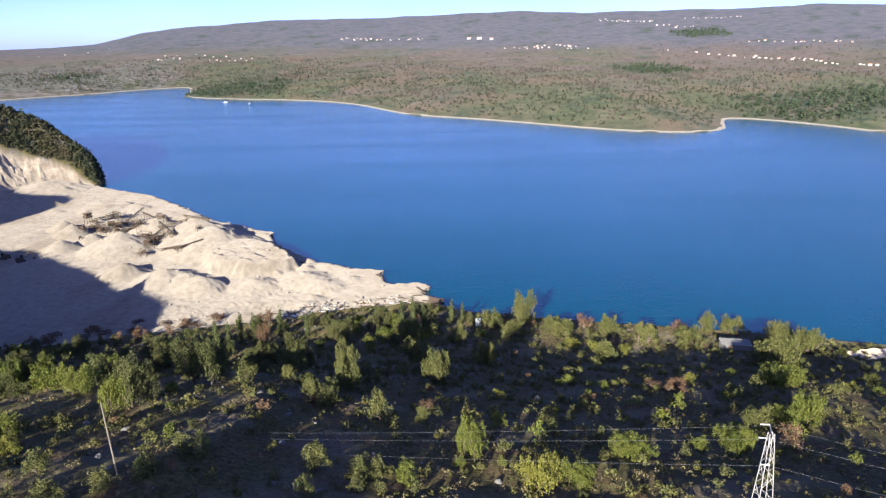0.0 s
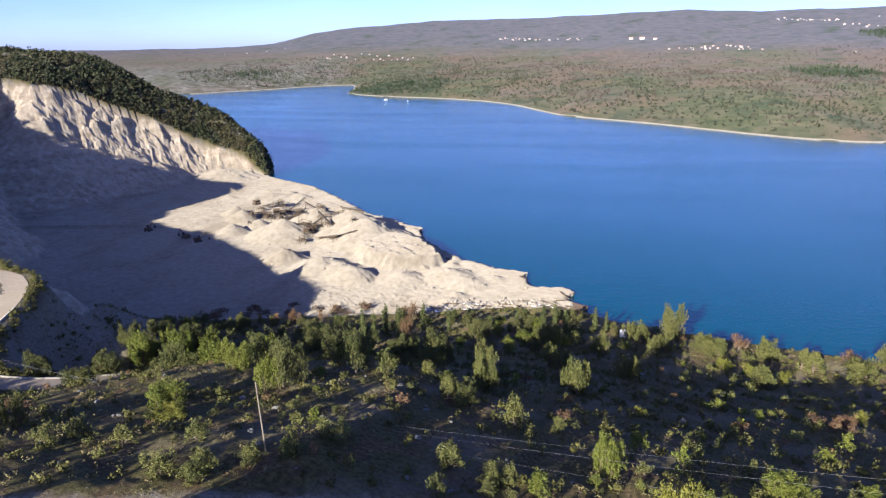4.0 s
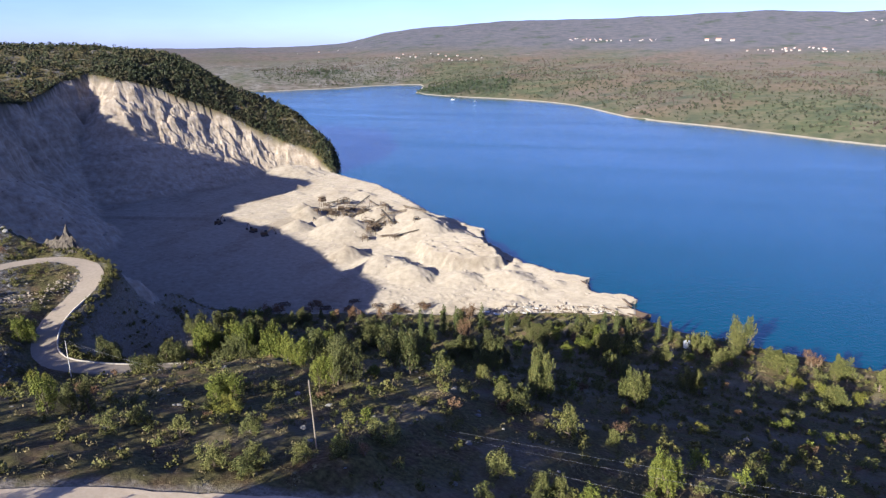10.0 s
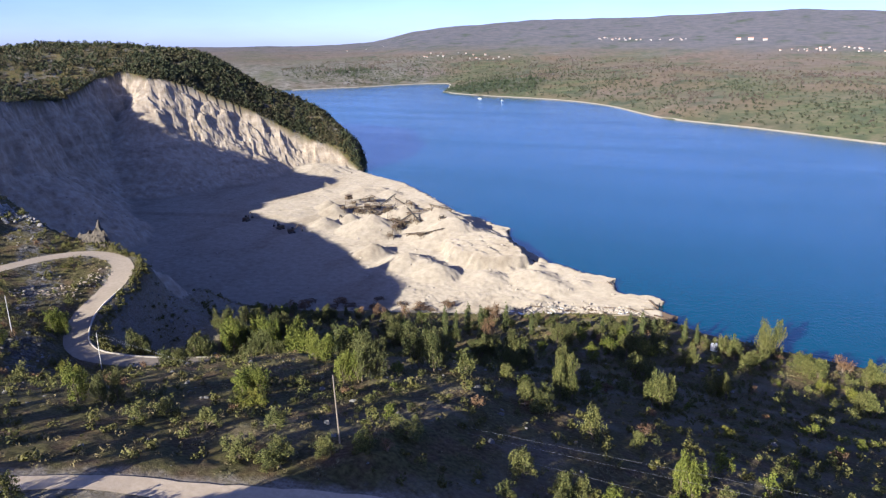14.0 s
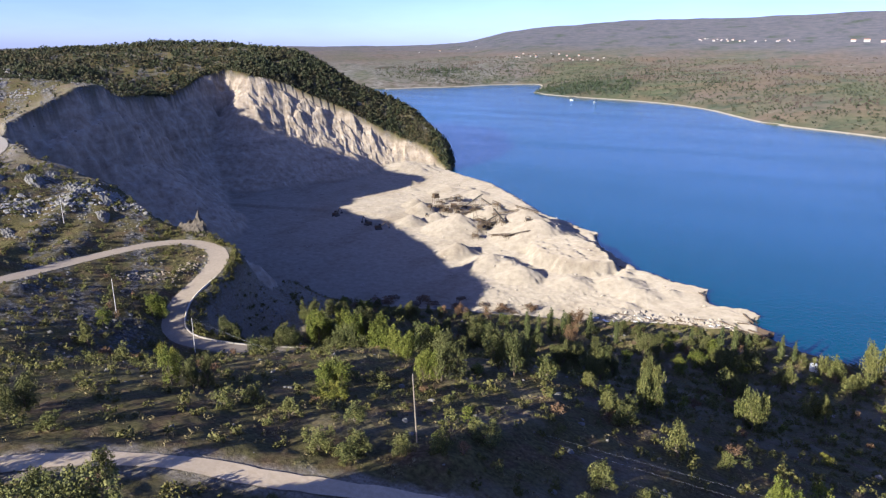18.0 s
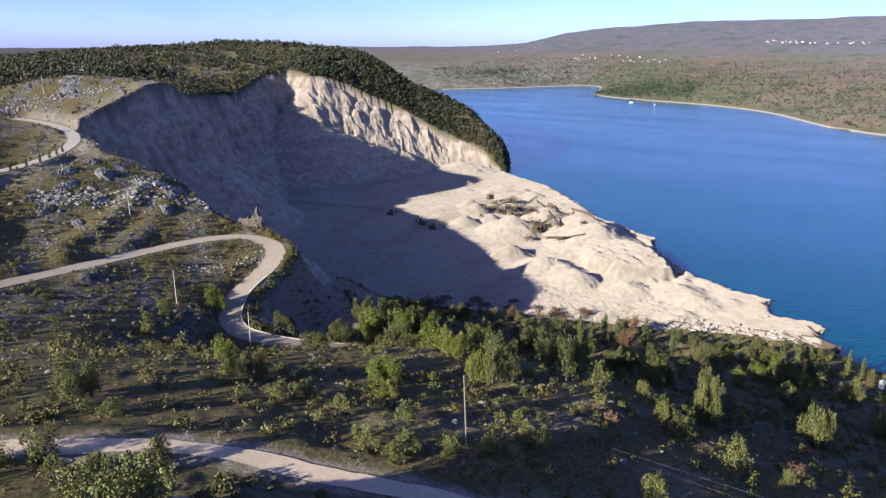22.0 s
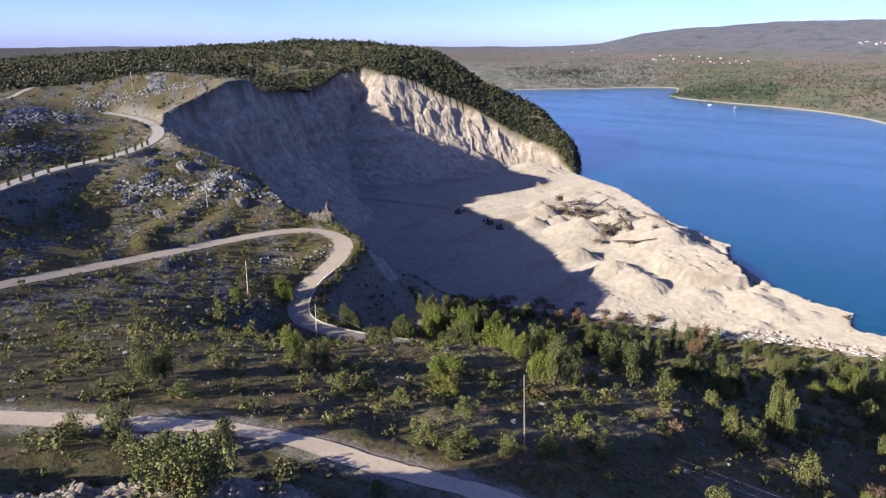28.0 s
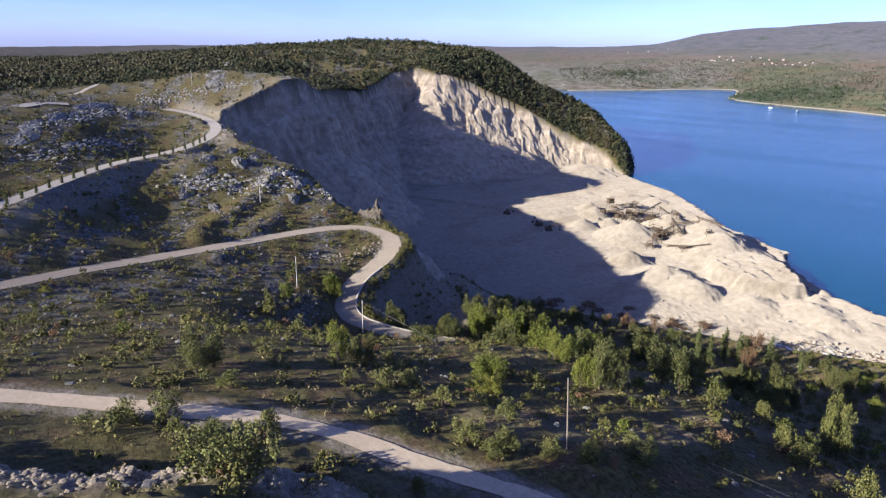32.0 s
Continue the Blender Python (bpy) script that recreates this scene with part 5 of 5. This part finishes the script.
def make_excavator(x, y, turn):
    base = new("excavator")
    for s in (-1.2, 1.2):
        bm = bmesh.new()
        block(bm, (0, s, 0.45), (4.2, 0.7, 0.9), 0, 0.86)
        part("track", bm, DARK_STEEL, base)
    bm = bmesh.new()
    block(bm, (-0.5, 0, 1.7), (3.6, 2.5, 1.3), 0, 0.92)
    part("body", bm, RUST, base)
    bm = bmesh.new()
    block(bm, (0.7, 0.7, 2.3), (1.4, 1.0, 1.7), 0, 0.85)
    part("cab", bm, GLASS_DARK, base)
    bm = bmesh.new()
    limb(bm, (1.2, -0.2, 1.8), (4.2, -0.2, 4.6), 0.28, 0.22, 4)
    part("boom", bm, RUST, base)
    bm = bmesh.new()
    limb(bm, (4.2, -0.2, 4.6), (6.2, -0.2, 1.6), 0.2, 0.15, 4)
    part("stick", bm, RUST, base)
    bm = bmesh.new()
    block(bm, (6.0, -0.2, 1.0), (1.0, 1.2, 1.0), 0, 0.7)
    part("bucket", bm, DARK_STEEL, base)
    base.matrix_basis = pose(x, y, height(x, y), 0, 0, turn)
    return tagged(base, "rust-brown tracked excavator parked on the quarry floor", "excavator", "quarry machines")


for x, y, turn, length, rise in ((-168, 392, -20, 20, 5), (-190, 400, -8, 18, 3), (-178, 378, 35, 16, 4), (-160, 402, 160, 15, 5), (-140, 342, -30, 15, 4), (-131, 336, 20, 14, 3.5), (-150, 350, 60, 12, 4), (-206, 412, 10, 14, 3), (-122, 368, 200, 13, 3.5), (-196, 372, -60, 12, 2), (-182, 398, 75, 18, 5), (-200, 392, -35, 20, 5), (-166, 384, -75, 16, 4), (-152, 372, -10, 18, 5), (-136, 352, 140, 14, 5)):
    make_conveyor(x, y, turn, length, rise)
for x, y, turn, s in ((-184, 386, 20, 0.85), (-205, 402, 60, 0.9), (-148, 344, 35, 0.6)):
    make_crusher(x, y, turn, s)


def make_frame(x, y, turn, w, d, h, seed):
    """A derelict steel frame of posts, beams and fallen struts."""
    r = random.Random(seed)
    base = new("steel_frame")
    posts = [(-w / 2, -d / 2), (w / 2, -d / 2), (w / 2, d / 2), (-w / 2, d / 2)]
    tops = [(px_ + r.uniform(-0.5, 0.5), py_ + r.uniform(-0.5, 0.5), h * r.uniform(0.7, 1.1)) for px_, py_ in posts]
    for (px_, py_), t in zip(posts, tops):
        bm = bmesh.new()
        limb(bm, (px_, py_, -0.8), t, 0.16, 0.13, 4)
        part("post", bm, RUST, base)
    for k in range(4):
        for u in (1.0, 0.5):
            a, b = tops[k], tops[(k + 1) % 4]
            bm = bmesh.new()
            limb(bm, (a[0], a[1], a[2] * u), (b[0], b[1], b[2] * u), 0.12, 0.12, 4)
            part("beam", bm, RUST, base)
    for k in range(5):
        a, l = r.uniform(0, 6.28), r.uniform(0.6, 1.2) * w
        bm = bmesh.new()
        limb(bm, (0, 0, h * r.uniform(0.2, 0.8)), (math.cos(a) * l, math.sin(a) * l, r.uniform(0.0, 0.6) * h), 0.14, 0.1, 4)
        part("strut", bm, RUST, base)
    bm = bmesh.new()
    block(bm, (r.uniform(-0.5, 0.5), 0, h * 0.55), (w * 0.6, d * 0.7, h * 0.22), r.uniform(-0.3, 0.3), 0.8)
    part("bin", bm, RUST if r.random() < 0.5 else DARK_STEEL, base)
    base.matrix_basis = pose(x, y, height(x, y), 0, 0, turn)
    return tagged(base, "derelict rusty steel frame with fallen struts", "steel frame", "derelict quarry frames")


for k in range(38):
    if k >= 26:
        x, y = -150 + 6 * (k - 26) + rng.normal(0, 3), 224 + 2.6 * (k - 26) + rng.normal(0, 3)
    elif k < 17:
        x, y = -190 + rng.normal(0, 14), 394 + rng.normal(0, 10)
    else:
        x, y = -141 + rng.normal(0, 9), 349 + rng.normal(0, 6)
    make_frame(x, y, rng.uniform(0, 180), rng.uniform(2.5, 6), rng.uniform(2, 4), rng.uniform(1.8, 4.8) if k < 26 else rng.uniform(0.7, 1.5), k)
for x, y, turn in ((-205, 330, 40), (-216, 336, 160), (-245, 345, 90)):
    make_excavator(x, y, turn)


def make_slab(name, outline, top, deep, material, label):
    bm = bmesh.new()
    ring = resample(list(outline) + [outline[0]], 1.3)[:-1] + rng.normal(0, 0.28, (len(resample(list(outline) + [outline[0]], 1.3)) - 1, 2))
    t = [bm.verts.new((x, y, top + 0.25 * math.sin(x * 0.9) * math.cos(y * 0.7))) for x, y in ring]
    b = [bm.verts.new((x * 0.94 + ring[:, 0].mean() * 0.06, y * 0.94 + ring[:, 1].mean() * 0.06, top - deep)) for x, y in ring]
    bm.faces.new(t)
    bm.faces.new(b[::-1])
    for k in range(len(t)):
        bm.faces.new((t[k], b[k], b[(k + 1) % len(t)], t[(k + 1) % len(t)]))
    bmesh.ops.recalc_face_normals(bm, faces=bm.faces)
    return tagged(part(name, bm, material), label, "quay", "broken quay slabs")


make_slab("quay_slab", [(-42, 303), (-27, 301), (-23.5, 309), (-38, 313)], 1.9, 3.0, QUAY, "broken concrete quay slab jutting over the water")
make_slab("quay_slab", [(-18, 281), (-6, 281), (-2, 286), (-6, 291), (-18, 290)], 1.7, 2.8, QUAY, "weathered concrete jetty head at the quarry shore")
make_slab("quay_slab", [(-107, 372), (-96, 370), (-90, 380), (-103, 386)], 2.2, 3.4, QUAY, "broken concrete quay slab jutting over the water")
make_slab("quay_slab", [(-92, 348), (-84, 345), (-80, 353), (-89, 358)], 2.0, 3.2, QUAY, "small tilted concrete quay slab")
make_slab("quay_slab", [(-8, 268), (1, 266), (4, 271), (-5, 275)], 1.4, 2.4, RUST, "rust-stained steel landing stage at the shore")
for k, (x, y, w) in enumerate([(-46, 266, 3.6), (-44, 268.5, 2.6), (-41, 265, 3.0), (-22, 266, 3.4), (-19.5, 268, 2.6), (-17, 264.5, 2.2)]):
    bm = bmesh.new()
    block(bm, (0, 0, 0.35), (w * 0.65, w * 0.4, 0.9), 0, 0.9)
    ob = tagged(part("stone_block", bm, QUARRY_ROCK), "sawn white limestone block lying on the quarry shore", "stone block", "sawn blocks")
    ob.matrix_basis = pose(x, y, height(x, y), rng.uniform(-8, 8), rng.uniform(-8, 8), rng.uniform(0, 180))



def make_timber(x, y, length, turn, tilt, material, label, category):
    """A worn beam or plate lying among the shore debris."""
    bm = bmesh.new()
    block(bm, (0, 0, 0.16), (length, rng.uniform(0.3, 0.8), rng.uniform(0.2, 0.4)), 0, 0.94)
    ob = tagged(part(category.replace(" ", "_"), bm, material), label, category, "scrap on the quarry shore")
    ob.matrix_basis = pose(x, y, height(x, y) + 0.05, rng.uniform(-6, 6), tilt, turn)


scrap = smooth_line([(-62, 252), (-44, 258), (-28, 262), (-14, 266), (-3, 270), (1, 266)], 0.5)[:, :2]
for k in range(64):
    x, y = scrap[rng.randint(len(scrap))] + rng.normal((0, 1), 2.4, 2)
    if inside(np.array([[x, y]]), WATER_AREA)[0]:
        continue
    if k % 3 == 0:
        make_timber(x, y, rng.uniform(2, 5), rng.uniform(-50, 20), rng.uniform(-7, 7), WHITE_PAINT if k % 2 else CONCRETE, "pale broken panel lying in shore debris", "panel")
    else:
        make_timber(x, y, rng.uniform(3, 8), rng.uniform(-60, 30), rng.uniform(-9, 9), RUST if k % 2 else TIMBER, "rust-brown scrap beam lying in shore debris", "scrap beam")
for x, y, turn in ((-27, 303, -55), (-24, 306, -50), (-6, 281, -60), (-3, 285, -50), (-1, 288, -70), (3, 266, -40), (-88, 374, -45), (-82, 350, -60), (-86, 346, -55), (-70, 330, -50), (-64, 322, -50)):
    make_timber(x, y, rng.uniform(5, 9), turn, rng.uniform(-4, 4), RUST, "rusty fender beam along the quay edge", "fender beam")

# ---- buildings, boats, far shore ----


def make_house(w, d, h, roof, red):
    base = new("house")
    bm = bmesh.new()
    block(bm, (0, 0, h / 2 - 1), (w, d, h + 2))
    wall = part("wall", bm, PLASTER, base)
    bm = bmesh.new()
    e = 0.5
    v = [bm.verts.new(p) for p in ((-w / 2 - e, -d / 2 - e, h), (w / 2 + e, -d / 2 - e, h), (w / 2 + e, d / 2 + e, h), (-w / 2 - e, d / 2 + e, h), (-w / 2 - e, 0, h + roof), (w / 2 + e, 0, h + roof))]
    for f in ((0, 1, 5, 4), (2, 3, 4, 5), (0, 4, 3), (1, 2, 5), (3, 2, 1, 0)):
        bm.faces.new([v[i] for i in f])
    part("roof", bm, ROOF_TILE if red else CONCRETE, base)
    for k in range(3):
        bm = bmesh.new()
        block(bm, (-w / 3 + k * w / 3, -d / 2 - 0.03, h * 0.55), (1.1, 0.1, 1.3))
        part("window", bm, GLASS_DARK, base)
    return base


protos = [make_house(11, 8, 6, 2.4, True), make_house(14, 9, 7, 2.6, True), make_house(9, 8, 5.5, 0.5, False)]
HAMLETS = [(-348, 2781, -217, 2752, 7), (-87, 2716, -3, 2705, 4), (229, 2373, 393, 2352, 7), (433, 2313, 497, 2276, 4), (714, 2143, 855, 1870, 7), (852, 1712, 917, 1430, 12), (-884, 2353, -534, 2271, 8), (-1358, 2475, -1233, 2770, 4)]
HAMLETS_HIGH = [(721, 3104, 923, 2975, 18), (1060, 3036, 1289, 2964, 12), (816, 1962, 914, 1665, 16), (307, 2419, 483, 2359, 14), (-336, 2742, -57, 2694, 12), (885, 2843, 1000, 2700, 8), (-880, 2250, -560, 2200, 14), (1000, 2250, 1250, 2100, 14)]
for x0, y0, x1, y1, n in HAMLETS + HAMLETS_HIGH:
    for k in range(n):
        u = (k + rng.uniform(0.1, 0.9)) / n
        x, y = x0 + (x1 - x0) * u + rng.normal(0, 8), y0 + (y1 - y0) * u + rng.normal(0, 14)
        s = rng.uniform(0.28, 0.56)
        tagged(copy_thing(protos[rng.randint(3)], pose(x, y, height(x, y), 0, 0, rng.uniform(-30, 30)) @ Matrix.Diagonal((s, s, s, 1))), "small white rendered village house with a low roof", "house", "houses of the far villages")
for k, (x, y, s) in enumerate([(143, 2668, 1.0), (180, 2655, 1.2), (223, 2634, 0.9)]):
    tagged(copy_thing(protos[1], pose(x, y, height(x, y), 0, 0, 5 * k) @ Matrix.Diagonal((s, s * 0.8, s * 0.8, 1))), "long white public building above the lake", "house", "houses of the far villages")
for k, (x, y) in enumerate([(-470, 300), (-484, 306), (-455, 296)]):
    tagged(copy_thing(protos[2], pose(x, y, height(x, y), 0, 0, 20 * k) @ Matrix.Diagonal((0.7, 0.7, 0.5, 1))), "low stone shed on the plateau", "shed", "plateau sheds")
for k, o in enumerate(protos):
    x, y = 200 + 40 * k, -700
    o.location = (x, y, height(x, y))
    tagged(o, "small white rendered village house with a low roof", "house", "houses of the far villages")


def shore_strip():
    p = smooth_line(FAR_SHORE[1:-1], 8.0, 2)
    t = np.gradient(p, axis=0)
    t /= np.linalg.norm(t, axis=1)[:, None]
    nrm = np.stack([-t[:, 1], t[:, 0]], 1)
    wob = 1 + 0.85 * waves(p, 60, 3, 5)
    offs = np.array([-3.0, 0.0, 1.7, 2.8])
    zs = np.array([-0.6, 0.5, 1.5, 1.2])
    P = (p[:, None] + nrm[:, None] * offs[None, :, None] * np.r_[1, 1, 1, 1][None, :, None] * wob[:, None, None]).reshape(-1, 2)
    z = np.tile(zs, len(p))
    g = survey(P)[0]
    z = np.where(np.tile(offs, len(p)) > 1.5, np.maximum(z, g + 0.3), z)
    return tagged(link_grid("far_strand", P[:, 0], P[:, 1], z, 4, len(p), STRAND), "pale stony strip along the far waterline", "shore", kind="structure")


STRAND = plain("strand_stone", (0.162, 0.147, 0.119), (0.287, 0.262, 0.218), 0.3)
shore_strip()


def make_boat(x, y, turn, s):
    base = new("boat")
    bm = bmesh.new()
    rings = []
    for u in np.linspace(0, 1, 6):
        w = 1.1 * math.sin(math.pi * (0.28 + 0.72 * (1 - u))) ** 0.8
        rings.append([bm.verts.new(p) for p in ((u * 6 - 3, -w, 0.8), (u * 6 - 3, -w * 0.6, -0.2), (u * 6 - 3, w * 0.6, -0.2), (u * 6 - 3, w, 0.8))])
    for a, b in zip(rings, rings[1:]):
        for k in range(4):
            bm.faces.new((a[k], b[k], b[(k + 1) % 4], a[(k + 1) % 4]))
    part("hull", bm, WHITE_PAINT, base)
    bm = bmesh.new()
    block(bm, (-0.5, 0, 1.2), (2.2, 1.3, 0.9), 0, 0.8)
    part("cabin", bm, WHITE_PAINT, base)
    base.matrix_basis = pose(x, y, 0, 0, 0, turn) @ Matrix.Diagonal((s, s, s, 1))
    return tagged(base, "small white motor boat lying at anchor", "boat", "boats on the lake")


make_boat(-385, 1330, 20, 1.2)
make_boat(-330, 1290, 80, 1.4)
ribbon("plateau_clearing", [(-340, 112, 75), (-350, 124, 76), (-348, 136, 75)], 7, PATH_M, 0.15, "pale bare clearing on the plateau", "ground")
ribbon("plateau_track", [(-416, 164, 75), (-423, 176, 77), (-445, 196, 77), (-470, 214, 78)], 3.2, PATH_M, 0.15, "pale stony track on the plateau", "road")
ribbon("shore_clearing", [(134, 199, 6), (150, 205, 5), (175, 200, 5)], 9, GRAVEL, 0.2, "bare sandy clearing by the shore", "ground")
hut = new("concrete_hut")
bm = bmesh.new()
block(bm, (0, 0, 0.9), (9, 5, 2.2))
part("wall", bm, ROCK, hut)
bm = bmesh.new()
block(bm, (0, 0, 2.12), (9.5, 5.5, 0.24))
part("roof", bm, ROCK, hut)
bm = bmesh.new()
block(bm, (-2, -2.53, 0.9), (1.1, 0.1, 1.8))
part("door", bm, RUST, hut)
hut.matrix_basis = pose(98, 205, height(98, 205), 0, 0, -12)
tagged(hut, "low flat-roofed concrete hut among shore bushes", "hut")
tank = new("water_tank")
bm = bmesh.new()
limb(bm, (0, 0, -0.3), (0, 0, 2.4), 1.3, 1.3, 14)
part("shell", bm, WHITE_PAINT, tank)
bm = bmesh.new()
limb(bm, (0, 0, 2.4), (0, 0, 2.8), 1.3, 0.5, 14)
part("lid", bm, WHITE_PAINT, tank)
tank.location = (15.7, 231, height(15.7, 231))
tagged(tank, "small cream water tank among shore bushes", "water tank")


def make_kerb(line, offset, w, h, label):
    p = smooth_line(line, 1.2)[:, :2]
    t = np.gradient(p, axis=0)
    t /= np.linalg.norm(t, axis=1)[:, None]
    nrm = np.stack([-t[:, 1], t[:, 0]], 1)
    c = p + nrm * offset
    z = survey(c)[0]
    rows_ = len(p)
    pts, zs = [], []
    for o, dz in ((-w / 2, -0.3), (-w / 2, h), (w / 2, h), (w / 2, -0.3)):
        pts.append(c + nrm * o)
        zs.append(z + dz)
    P4 = np.stack(pts, 1).reshape(-1, 2)
    Z4 = np.stack(zs, 1).ravel()
    return tagged(link_grid("kerb", P4[:, 0], P4[:, 1], Z4, 4, rows_, CONCRETE), label, "kerb", kind="structure")


make_kerb(PAVED[9:16], 2.75, 0.35, 0.45, "low pale concrete kerb along the outer edge of the bend")
